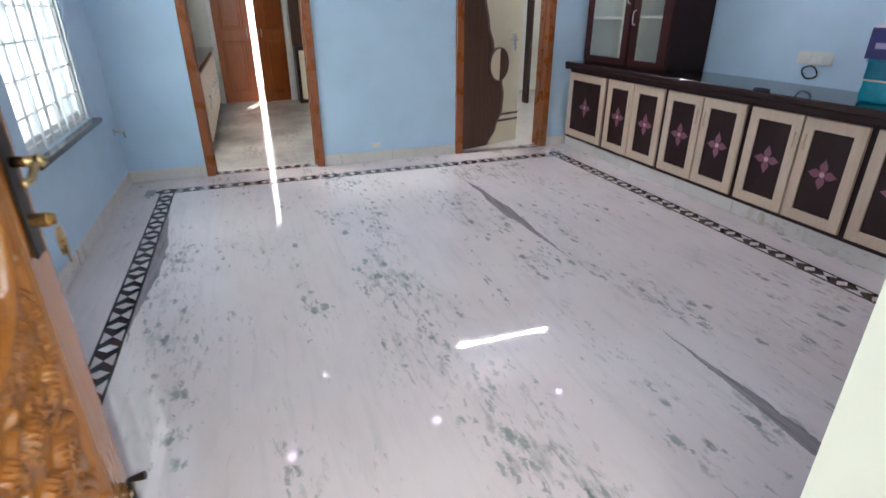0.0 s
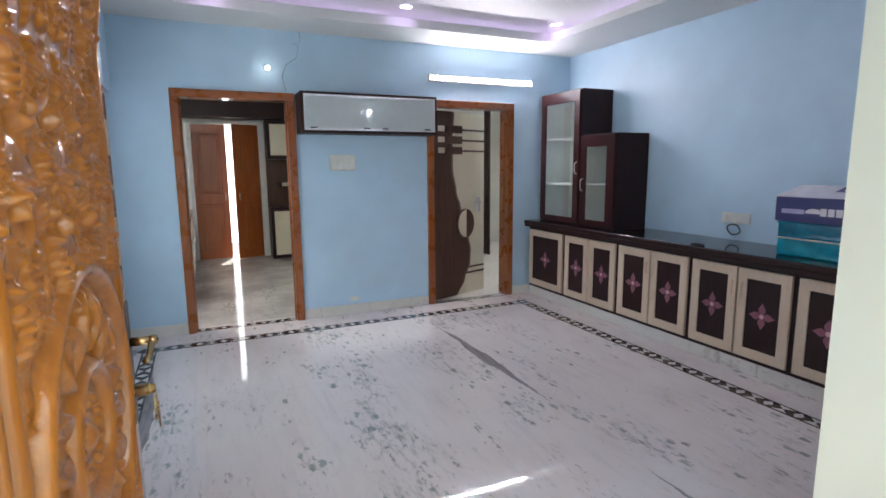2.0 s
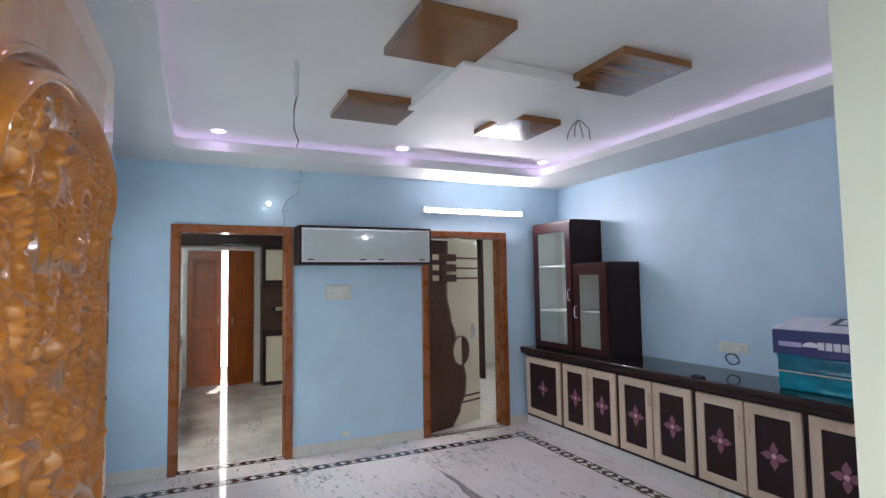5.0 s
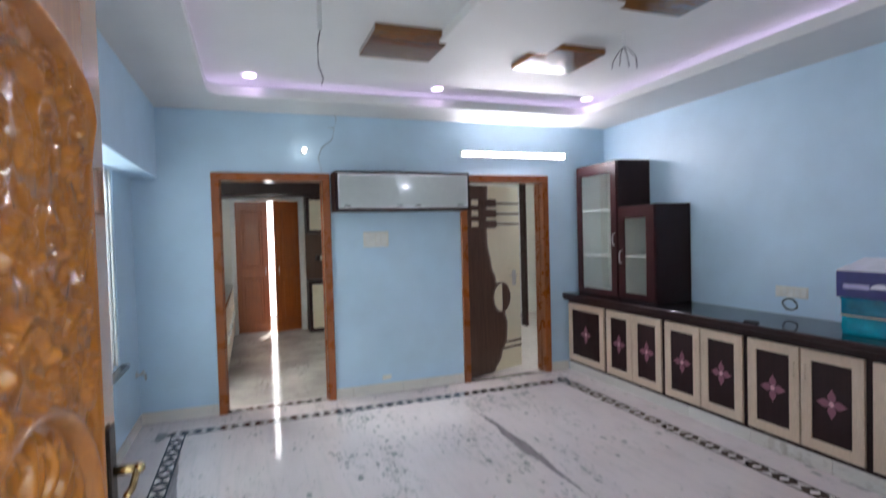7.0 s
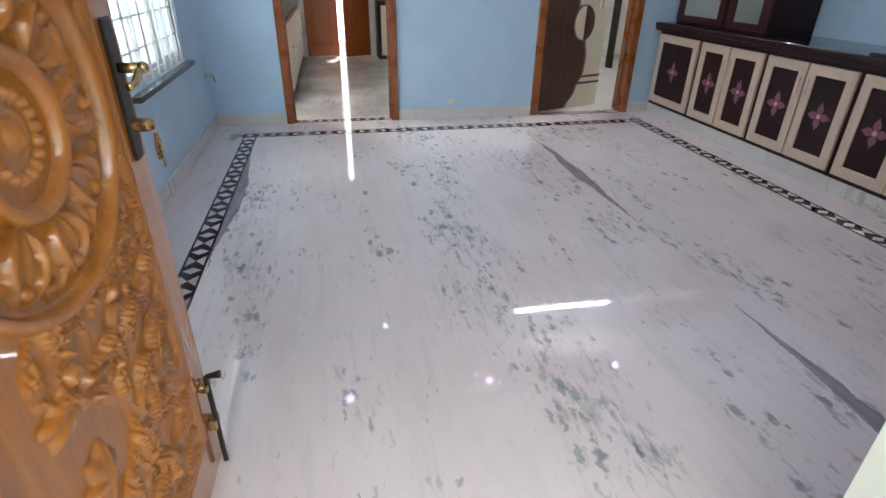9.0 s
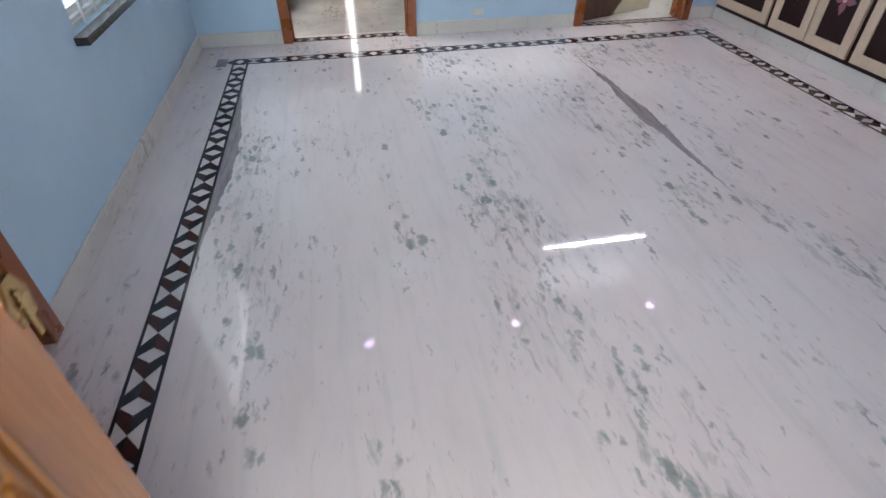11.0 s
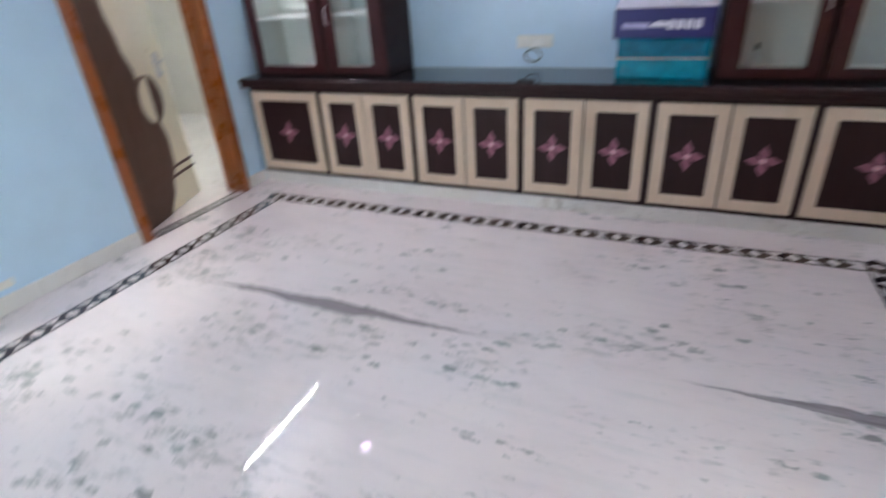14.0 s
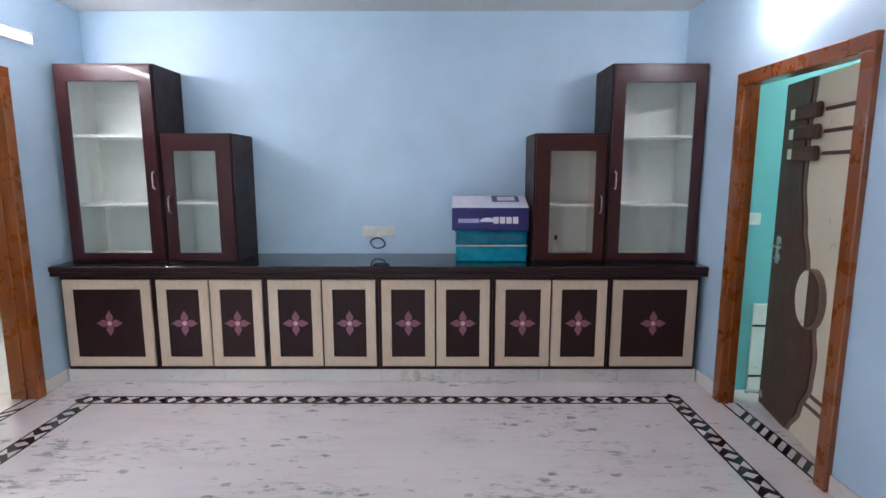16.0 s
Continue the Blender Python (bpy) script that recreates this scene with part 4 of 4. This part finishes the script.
# ---- cartons on the worktop ----
def cartons():
    y, x = 1.955, 3.395
    z = 0.862
    rng = random.Random(3)
    for i, (hgt, m, lab) in enumerate(((0.125, TEAL_LIGHT, "flat carton in crumpled bright teal plastic wrap under the others"), (0.104, TEAL, "flat carton in dark teal plastic wrap, middle of the stack"))):
        c = thing("wrapped_carton", pose(x, y - 0.01, z, 0, 0, rng.uniform(-2, 2)), lab, "carton", "stacked cartons")
        bm = bmesh.new()
        box(bm, 0.0, 0.25, -0.255, 0.255, 0, hgt)
        bmesh.ops.subdivide_edges(bm, edges=bm.edges[:], cuts=9, use_grid_fill=True)
        for v in bm.verts:
            k = noise.noise(Vector((v.co.x * 14, v.co.y * 9, v.co.z * 18 + i * 7)))
            bulge = 0.006 * k
            v.co.x += -bulge if v.co.x < 0.125 else bulge
            v.co.y += bulge if v.co.y > 0 else -bulge
            v.co.z = min(hgt, max(0.0, v.co.z + (0.004 * k if 0.002 < v.co.z < hgt - 0.002 else 0)))
        part("body", bm, m, c, smooth=True)
        part("flap", boxes((-0.008, 0.252, -0.262, 0.262, hgt - 0.012, hgt - 0.004), bevel=0.002), MAPLE if i == 0 else TEAL, c, "seam edge")
        z += hgt
    c = thing("printed_carton", pose(x - 0.01, y, z, 0, 0, -1.5), "navy and white printed carton on top of the stack", "carton", "stacked cartons")
    part("body", boxes((0.0, 0.26, -0.275, 0.275, 0, 0.163), bevel=0.004), NAVY, c, "navy printed sides")
    part("lid", prism(bmesh.new(), [(0.001, 0.1635), (0.001, 0.168), (0.10, 0.196), (0.12, 0.194), (0.259, 0.236), (0.259, 0.1635)], "y", -0.274, 0.274), CARTON_WHITE, c, "white printed lid, lifted at the back")
    part("side_print", boxes((0.02, 0.24, 0.2755, 0.277, 0.01, 0.13)), CARTON_WHITE, c)
    part("lid_print", prism(bmesh.new(), [(0.13, 0.1990), (0.13, 0.2005), (0.25, 0.2360), (0.25, 0.2345)], "y", -0.22, -0.02), NAVY, c)
    part("lid_window", prism(bmesh.new(), [(0.15, 0.2055), (0.15, 0.2080), (0.23, 0.2316), (0.23, 0.2290)], "y", -0.19, -0.06), CARTON_WHITE, c)
    for k in range(4):
        part("symbol_square", boxes((-0.0015, 0.001, -0.20 + 0.047 * k, -0.162 + 0.047 * k, 0.05, 0.098)), CARTON_WHITE, c)
    part("print_bar", boxes((-0.0015, 0.001, 0.08, 0.23, 0.055, 0.085)), LILAC_PRINT, c)
    bm = bmesh.new()
    prism(bm, [(0.055 * math.cos(radians(a)) + 0.02, 0.062 + 0.032 * math.sin(radians(a))) for a in range(0, 181, 15)], "x", -0.0015, 0.001)
    part("print_shape", bm, CARTON_WHITE, c)


cartons()

# socket plate and coiled cable on the east wall
sk = thing("socket_plate", pose(E, 2.805, 1.038), "white five-way socket plate on the blue wall", "socket")
part("plate", boxes((-0.012, 0.0, -0.128, 0.128, -0.042, 0.042), bevel=0.004), WHITE_PLASTIC, sk)
for k in range(5):
    yy = -0.10 + 0.05 * k
    part("switch" if k in (0, 4) else "socket", boxes((-0.016, -0.011, yy - 0.020, yy + 0.020, -0.030, 0.030), bevel=0.002), WHITE_METAL, sk)
bm = bmesh.new()
pipe(bm, [(E - 0.012 - 0.004 * math.sin(3 * a), 2.815 + 0.058 * math.cos(a) * (1 + 0.08 * math.sin(2 * a)), 0.945 + 0.042 * math.sin(a)) for a in [2 * math.pi * k / 24 * 1.9 for k in range(25)]], 0.005, 6)
tagged(new("coiled_cable", mesh_of("coiled_cable", bm, BLACK_RUBBER, True)), "loop of black cable hanging below the socket plate", "cable")

# ---- north wall: loft cabinet, lamps, switch, wires ----
lc = thing("wall_cabinet", pose(1.328, N, 1.785), "shallow wall cabinet with milky glass front and silver trim", "cabinet")
hx, dp, hh = 0.655, 0.27, 0.362
part("body", boxes((-hx, hx, -dp, 0, 0, 0.024), (-hx, hx, -dp, 0, hh - 0.024, hh), (-hx, -hx + 0.024, -dp, 0, 0.024, hh - 0.024), (hx - 0.024, hx, -dp, 0, 0.024, hh - 0.024), (-hx + 0.024, hx - 0.024, -0.012, 0, 0.024, hh - 0.024), bevel=0.001), WENGE, lc, "dark wenge case")
door = part("door", boxes((-hx + 0.024, hx - 0.024, -dp - 0.014, -dp - 0.001, 0.024, 0.040), (-hx + 0.024, hx - 0.024, -dp - 0.014, -dp - 0.001, hh - 0.040, hh - 0.024), (-hx + 0.024, -hx + 0.040, -dp - 0.014, -dp - 0.001, 0.040, hh - 0.040), (hx - 0.040, hx - 0.024, -dp - 0.014, -dp - 0.001, 0.040, hh - 0.040), bevel=0.002), TRIM, lc, "silver aluminium frame")
part("glass_pane", boxes((-hx + 0.040, hx - 0.040, -dp - 0.010, -dp - 0.004, 0.040, hh - 0.040)), MILK, door, "milky glass")
for xx in (-0.55, -0.06, 0.12, 0.55):
    part("catch", boxes((xx - 0.03, xx + 0.03, -dp - 0.020, -dp - 0.010, 0.040, 0.052), bevel=0.002), BLACK_RUBBER, lc)

tl = thing("tube_light", pose(2.628, N, 2.373), "glowing white LED tube light on the blue wall", "lamp")
part("batten", boxes((-0.62, 0.62, -0.028, 0.0, -0.036, 0.036), bevel=0.004), WHITE_PLASTIC, tl)
bm = bmesh.new()
prism(bm, [(-0.028 - 0.009 * math.sin(radians(q)), 0.014 * math.cos(radians(q))) for q in range(0, 181, 15)], "x", -0.604, 0.604)
part("diffuser", bm, TUBE_GLOW, tl)
for s in (-1, 1):
    part("end_cap", boxes((s * 0.606, s * 0.625, -0.036, 0.0, -0.038, 0.038), bevel=0.005), WHITE_PLASTIC, tl)


def wall_bulb(x, y, z, way, label, radius, lit):
    b = thing("wall_bulb", pose(x, y, z, 0, 0, 0 if way < 0 else 180), label, "lamp", "wall bulbs")
    part("holder", rod(bmesh.new(), (0, 0.0, 0), (0, -0.035, 0), 0.028, 0.020, 16), WHITE_PLASTIC, b)
    bm = bmesh.new()
    ball(bm, (0, -0.034 - radius, 0), radius, 16, (1, 1.05, 1))
    part("bulb", bm, lit, b, smooth=True)


wall_bulb(0.436, N, 2.36, -1, "small lit bulb in a white holder on the blue wall", 0.020, BULB_GLOW)
wall_bulb(2.56, S, 2.42, 1, "bright white bulb in a white holder above the door", 0.032, LED_GLOW)

sw = thing("switch_plate", pose(1.092, N, 1.52), "white modular switch plate on the blue wall", "switch")
part("plate", boxes((-0.125, 0.125, -0.012, 0, -0.075, 0.075), bevel=0.004), WHITE_PLASTIC, sw)
for i in range(4):
    for j in range(2):
        part("switch", boxes((-0.105 + 0.053 * i, -0.058 + 0.053 * i, -0.016, -0.011, -0.062 + 0.066 * j, -0.004 + 0.066 * j), bevel=0.002), WHITE_METAL, sw)
lp = thing("low_socket", pose(1.16, N, 0.155), "small white low socket plate above the skirting", "socket")
part("plate", boxes((-0.045, 0.045, -0.010, 0, -0.022, 0.022), bevel=0.003), WHITE_PLASTIC, lp)
bm = bmesh.new()
pipe(bm, [(0.72, N - 0.02, 2.72), (0.74, N - 0.03, 2.66), (0.73, N - 0.015, 2.60), (0.66, N - 0.02, 2.585), (0.72, N - 0.02, 2.57), (0.70, N - 0.012, 2.47), (0.60, N - 0.012, 2.40), (0.565, N - 0.012, 2.30), (0.59, N - 0.012, 2.17)], 0.0024, 6)
tagged(new("loose_wire", mesh_of("loose_wire", bm, GREY_WIRE, True)), "thin grey loose wire down the blue wall", "wire")
tp = thing("wall_tap", pose(W, 4.90, 0.46), "small chrome tap on the blue wall", "tap")
bm = bmesh.new()
rod(bm, (0, 0, 0), (0.07, 0, 0), 0.010)
rod(bm, (0.065, 0, 0.0), (0.072, 0, -0.05), 0.010, 0.008)
rod(bm, (0, 0, 0), (0.008, 0, 0), 0.024)
part("spout", bm, STEEL, tp, smooth=True)
part("knob", boxes((0.045, 0.060, -0.035, 0.035, 0.018, 0.028), bevel=0.003), STEEL, tp)

# ---- ceiling fittings ----
# the y = 1.2 row is unseen, added to mirror the north row
for cx, cy in ((-0.02, 4.375), (1.535, 4.37), (3.08, 4.35), (-0.02, 1.2), (1.535, 1.2), (3.08, 1.2)):
    sp = thing("ceiling_spot", pose(cx, cy, TRAY), "round recessed ceiling spot glowing violet-white", "lamp", "ceiling spots")
    bm = bmesh.new()
    for a in range(24):
        a0, a1 = 2 * math.pi * a / 24, 2 * math.pi * (a + 1) / 24
        q = [bm.verts.new((r * math.cos(t), r * math.sin(t), z)) for r, t, z in ((0.062, a0, -0.001), (0.062, a1, -0.001), (0.050, a1, -0.010), (0.050, a0, -0.010))]
        bm.faces.new(q)
    part("trim_ring", bm, WHITE_METAL, sp)
    part("lens", rod(bmesh.new(), (0, 0, -0.009), (0, 0, -0.002), 0.049, seg=24), SPOT_GLOW, sp)

PZ = 2.795
for x0, x1, y0, y1 in ((0.705, 1.195, 1.93, 2.455), (1.86, 2.37, 1.935, 2.44), (0.69, 1.195, 3.11, 3.60), (1.86, 2.36, 3.11, 3.595)):
    p = thing("ceiling_panel", pose((x0 + x1) / 2, (y0 + y1) / 2, PZ), "glossy brown wooden square panel under the ceiling tray", "ceiling panel", "brown ceiling panels")
    a, b = (x1 - x0) / 2, (y1 - y0) / 2
    part("board", boxes((-a, a, -b, b, 0, TRAY - PZ - 0.001), bevel=0.003), BROWN_PANEL, p)
tagged(new("central_ceiling_box", mesh_of("central_ceiling_box", boxes((1.12, 1.91, 2.35, 3.17, 2.775, TRAY - 0.001), bevel=0.003), CEILING)), "white raised square box in the middle of the ceiling tray", "ceiling panel")
for cx, cy, low, lab in ((0.322, 2.815, 0.20, "white ceiling fan rod with a hanging loose wire"), (2.274, 2.813, 0.10, "short white ceiling rod with splayed wire ends")):
    hk = thing("fan_rod", pose(cx, cy, TRAY), lab, "fan rod", "ceiling rods")
    part("rod", rod(bmesh.new(), (0, 0, -low), (0, 0, -0.001), 0.013), WHITE_METAL, hk)
    if low > 0.12:
        w = bmesh.new()
        pipe(w, [(0, 0, -low), (-0.014, 0, -0.27), (-0.014, 0, -0.38), (0.010, 0, -0.45), (0.0, 0, -0.48)], 0.004)
        part("wire", w, GREY_WIRE, hk, smooth=True)
    else:
        for a in range(4):
            w = bmesh.new()
            dx, dy = 0.075 * math.cos(1.6 * a + 0.5), 0.075 * math.sin(1.6 * a + 0.5)
            pipe(w, [(0, 0, -low), (dx * 0.4, dy * 0.4, -low - 0.02), (dx, dy, -low - 0.08), (dx * 1.1, dy * 1.1, -low - 0.11 - 0.015 * a)], 0.004)
            part("wire", w, GREY_WIRE, hk, smooth=True)

# drain cover in the north-west corner
dr = thing("floor_drain", pose(-0.785, 4.66, 0.0), "small grey rectangular drain cover in the marble floor", "drain")
part("cover", boxes((-0.035, 0.035, -0.075, 0.075, -0.002, 0.004), bevel=0.001), DRAIN, dr)

# ---- kitchen beyond ----
def panel_leaf(name, m, w, h, label, mat):
    d = thing(name, m, label, "door", kind="structure")
    part("leaf", boxes((0, w, 0, 0.035, 0.01, h), bevel=0.003), mat, d)
    for z0, z1 in ((0.16, 0.92), (1.08, h - 0.15)):
        part("panel_moulding", boxes((0.085, w - 0.085, -0.022, 0.0, z0, z1), bevel=0.012), mat, d)
        part("raised_panel", boxes((0.125, w - 0.125, -0.034, -0.020, z0 + 0.040, z1 - 0.040), bevel=0.012), mat, d)
    bm = bmesh.new()
    rod(bm, (w - 0.05, -0.02, 0.97), (w - 0.05, -0.02, 1.09), 0.008)
    part("handle", bm, STEEL, d)
    return d


panel_leaf("kitchen_door_left", pose(-0.286, 9.27, -0.008), 0.505, 2.186, "reddish brown panelled leaf of the kitchen back door, closed", RED_DOOR)
panel_leaf("kitchen_door_right", pose(0.722, 9.27, -0.007, 0, 0, 180 + 25) @ Matrix.Diagonal((1, -1, 1, 1)), 0.442, 2.184, "reddish brown panelled leaf of the kitchen back door, ajar", RED_DOOR)
bf = thing("kitchen_door_frame", pose(0.22, 9.32, 0), "white painted frame round the kitchen back door", "door frame", kind="structure")
for s in (-1, 1):
    part("post", boxes((s * 0.575, s * 0.508, -0.10, 0.07, 0, 2.18), bevel=0.003), WHITE_METAL, bf)
part("head", boxes((-0.575, 0.575, -0.10, 0.07, 2.18, 2.25), bevel=0.003), WHITE_METAL, bf)
# unseen strips added to stop daylight leaking past the door leaves
for s in (-1, 1):
    part("light_leak_strip", boxes((s * 0.507, s * 0.455, -0.008, 0.040, 0, 2.179), bevel=0.003), WHITE_METAL, bf)


def kitchen_unit(name, x0, x1, y0, y1, z0, z1, fronts, label, face="y"):
    c = thing(name, pose((x0 + x1) / 2, (y0 + y1) / 2, z0), label, "cabinet", "kitchen cabinets")
    a, b, h = (x1 - x0) / 2, (y1 - y0) / 2, z1 - z0
    part("body", boxes((-a, a, -b, b, 0, h), bevel=0.002), WENGE, c)
    for i in range(fronts):
        if face == "y":
            u0, u1 = -a + 2 * a * i / fronts, -a + 2 * a * (i + 1) / fronts
            d = part("door", boxes((u0 + 0.05, u1 - 0.05, -b - 0.018, -b - 0.001, 0.06, h - 0.06), bevel=0.003), CREAM_LAM, c, "cream laminate front")
            part("handle", boxes((u1 - 0.10, u1 - 0.09, -b - 0.04, -b - 0.017, h * 0.4, h * 0.6), bevel=0.002), STEEL, d)
        else:
            u0, u1 = -b + 2 * b * i / fronts, -b + 2 * b * (i + 1) / fronts
            d = part("door", boxes((a + 0.001, a + 0.018, u0 + 0.02, u1 - 0.02, 0.03, h - 0.03), bevel=0.003), MAPLE, c, "cream laminate front")
            part("handle", boxes((a + 0.017, a + 0.04, u1 - 0.09, u1 - 0.08, h * 0.4, h * 0.6), bevel=0.002), STEEL, d)


kitchen_unit("kitchen_low_cabinet", 0.82, 1.64, 8.85, 9.245, 0.0, 0.84, 1, "low dark kitchen cabinet with a cream front by the back door")
kitchen_unit("kitchen_wall_cabinet", 0.82, 1.64, 8.92, 9.245, 1.62, 2.24, 1, "dark kitchen wall cabinet with a cream front")
kitchen_unit("kitchen_shelf", 0.98, 1.64, 8.98, 9.245, 1.18, 1.24, 1, "dark open kitchen shelf")
kitchen_unit("kitchen_side_cabinet", -1.14, -0.355, 5.9, 8.9, 0.08, 0.80, 5, "row of cream-fronted low kitchen cabinets", "x")
kitchen_unit("kitchen_side_wall_cabinet", -1.14, -0.62, 5.9, 8.9, 1.45, 2.15, 5, "row of dark kitchen wall cabinets", "x")
tagged(new("kitchen_worktop", mesh_of("kitchen_worktop", boxes((-1.145, -0.335, 5.85, 9.20, 0.801, 0.84), bevel=0.006), GRANITE)), "black granite kitchen worktop", "worktop")
tagged(new("kitchen_loft", mesh_of("kitchen_loft", boxes((-1.145, 1.645, 8.90, 9.24, 2.262, 2.75), bevel=0.004), WENGE)), "dark loft cupboard above the kitchen back door", "cabinet")
tagged(new("kitchen_backsplash", mesh_of("kitchen_backsplash", boxes((0.82, 1.645, 9.215, 9.246, 0.842, 1.618)), WENGE_LIGHT)), "dark brown tiled splashback above the low cabinet", "splashback")
# added fill lamp, tucked out of sight near the hall to brighten the kitchen
kl = thing("kitchen_fill_lamp", pose(-0.7, 5.60, 2.8), "round white fill lamp added out of sight on the kitchen ceiling", "lamp")
part("base", rod(bmesh.new(), (0, 0, -0.03), (0, 0, -0.001), 0.09, seg=24), WHITE_PLASTIC, kl)
part("diffuser", rod(bmesh.new(), (0, 0, -0.045), (0, 0, -0.030), 0.085, seg=24), KITCHEN_FILL_GLOW, kl)

# bedroom: thin dark strip in place of the door's edge, then added fill lamps
tagged(new("bedroom_door_edge_strip", mesh_of("bedroom_door_edge_strip", boxes((4.15, 4.195, 7.60, 7.75, 0.0, 2.6), bevel=0.004), WENGE)), "tall thin dark strip standing in for the bedroom door's edge", "post")
# unseen lamps added to light the two side rooms
for nm, px, py in (("bedroom_fill_lamp", 3.6, 5.7), ("next_room_fill_lamp", 2.4, -1.0)):
    lamp = thing(nm, pose(px, py, 2.8), "round white fill lamp added out of sight on the ceiling", "lamp")
    part("base", rod(bmesh.new(), (0, 0, -0.03), (0, 0, -0.001), 0.09, seg=24), WHITE_PLASTIC, lamp)
    part("diffuser", rod(bmesh.new(), (0, 0, -0.045), (0, 0, -0.030), 0.085, seg=24), ROOM_FILL_GLOW, lamp)


# turquoise room: marble dado and switch by the door
dd = thing("marble_dado", pose(3.12, -0.35, 0), "white marble dado with dark lines on the turquoise wall", "dado", kind="structure")
for i in range(3):
    part("marble_piece", boxes((-0.014, 0.0, -0.55 + 0.36 * i, -0.195 + 0.36 * i, 0.0, 0.62), bevel=0.003), SKIRT, dd)
for z in (0.10, 0.46):
    part("dark_line", boxes((-0.017, -0.013, -0.55, 0.525, z, z + 0.014)), INLAY_BLACK, dd)
ts = thing("room_switch", pose(3.12, 0.22, 1.20), "small white switch plate on the turquoise wall", "switch")
part("plate", boxes((-0.012, 0, -0.04, 0.04, -0.04, 0.04), bevel=0.003), WHITE_PLASTIC, ts)

# ---- inlaid floor border ----
PW = 0.043          # half width of the patterned band
PER, RA, RB = 0.19, 0.031, 0.046
SHAPES = (
    ("white_rhomb", INLAY_WHITE, ((-PW, 0), (0, -RA), (PW, 0), (0, RA))),
    ("red_slab", INLAY_RED, ((-PW, 0), (-PW, -RB), (0, -PER / 2), (0, -RA))),
    ("black_slab", INLAY_BLACK, ((0, -RA), (0, -PER / 2), (PW, -RB), (PW, 0))),
    ("black_slab", INLAY_BLACK, ((-PW, 0), (0, RA), (0, PER / 2), (-PW, RB))),
    ("red_slab", INLAY_RED, ((0, RA), (PW, 0), (PW, RB), (0, PER / 2))),
    ("white_triangle", INLAY_WHITE, ((-PW, RB), (0, PER / 2), (-PW, PER - RB))),
    ("white_triangle", INLAY_WHITE, ((PW, RB), (PW, PER - RB), (0, PER / 2))),
)
INLAY_MESH = []
for nm, mt, poly in SHAPES:
    bm = bmesh.new()
    g = 0.0006
    cx, cy = sum(p[0] for p in poly) / len(poly), sum(p[1] for p in poly) / len(poly)
    prism(bm, [(cx + (x - cx) * 0.985, cy + (y - cy) * 0.985) for x, y in poly], "z", -0.004, 0.0025)
    INLAY_MESH.append((nm, mesh_of(nm, bm, mt)))


def border_run(name, a, b, single, width=1.0, stripes=False, label="black, white and maroon stone inlay border in the marble floor"):
    """A patterned band from a to b with a dark line along each side; single: each stone is an object."""
    a, b = Vector(a), Vector(b)
    d = b - a
    ang = math.atan2(d.y, d.x) - math.pi / 2
    m = Matrix.Translation((a.x, a.y, 0)) @ Matrix.Rotation(ang, 4, "Z") @ Matrix.Diagonal((width, 1, 1, 1))
    run = thing(name, Matrix.Translation((a.x, a.y, 0)) @ Matrix.Rotation(ang, 4, "Z"), label, "floor border", kind="structure")
    n = max(1, round(d.length / PER))
    s = d.length / (n * PER)
    for side in (-1, 1):
        part("dark_line", boxes((side * PW * width, side * (PW * width + 0.011), 0.0, d.length, -0.004, 0.0028)), INLAY_BLACK, run)
    if stripes:
        lean, step = 0.075, 0.082
        for mt, at in ((INLAY_BLACK, 0.0), (INLAY_WHITE, 0.5)):
            bm = bmesh.new()
            for i in range(int((d.length - lean) / step)):
                y0, y1 = (i + at + 0.01) * step, (i + at + 0.49) * step
                prism(bm, [(-PW * width, y0), (PW * width, y0 + lean), (PW * width, y1 + lean), (-PW * width, y1)], "z", -0.004, 0.0025)
            o = part("inlay_stones", bm, mt, run)
            o["kind"] = "stuff"
    elif single:
        for i in range(n):
            for nm, me in INLAY_MESH:
                o = new(nm, me)
                o.parent = run
                o.matrix_basis = Matrix.Translation((0, (i + 0.25) * PER * s, 0)) @ Matrix.Diagonal((width, s, 1, 1))
    else:
        for mt, names in ((INLAY_WHITE, ("white_rhomb", "white_triangle")), (INLAY_RED, ("red_slab",)), (INLAY_BLACK, ("black_slab",))):
            bm = bmesh.new()
            for i in range(n):
                for (nm, _), (_, _, poly) in zip(INLAY_MESH, SHAPES):
                    if nm in names:
                        prism(bm, [(x * width * 0.98, ((i + 0.25) * PER + y * 0.98) * s) for x, y in poly], "z", -0.004, 0.0025)
            o = part("inlay_stones", bm, mt, run)
            o["kind"] = "stuff"


BW, BE, BN, BS = -0.655, 2.945, 4.66, 0.745
border_run("floor_border_1", (BW, BS), (BW, BN - 0.055), True)
border_run("floor_border_2", (BW - 0.054, BN), (BE - 0.055, BN), True)
border_run("floor_border_3", (BE, BN + 0.054), (BE, BS + 0.055), False)
border_run("floor_border_4", (BE + 0.054, BS), (1.76, BS), False)
border_run("floor_border_5", (A0 + 0.072, N + 0.05), (A1 - 0.072, N + 0.05), False, 0.75)
border_run("floor_border_6", (B0 + 0.076, N + 0.02), (B1 - 0.076, N + 0.02), False, 0.85, True, "slanted black and white stone stripes in the bedroom threshold")
border_run("floor_border_7", (C0 + 0.082, S - 0.045), (C1 - 0.082, S - 0.045), False, 0.9, True, "slanted black and white stone stripes in the turquoise room threshold")
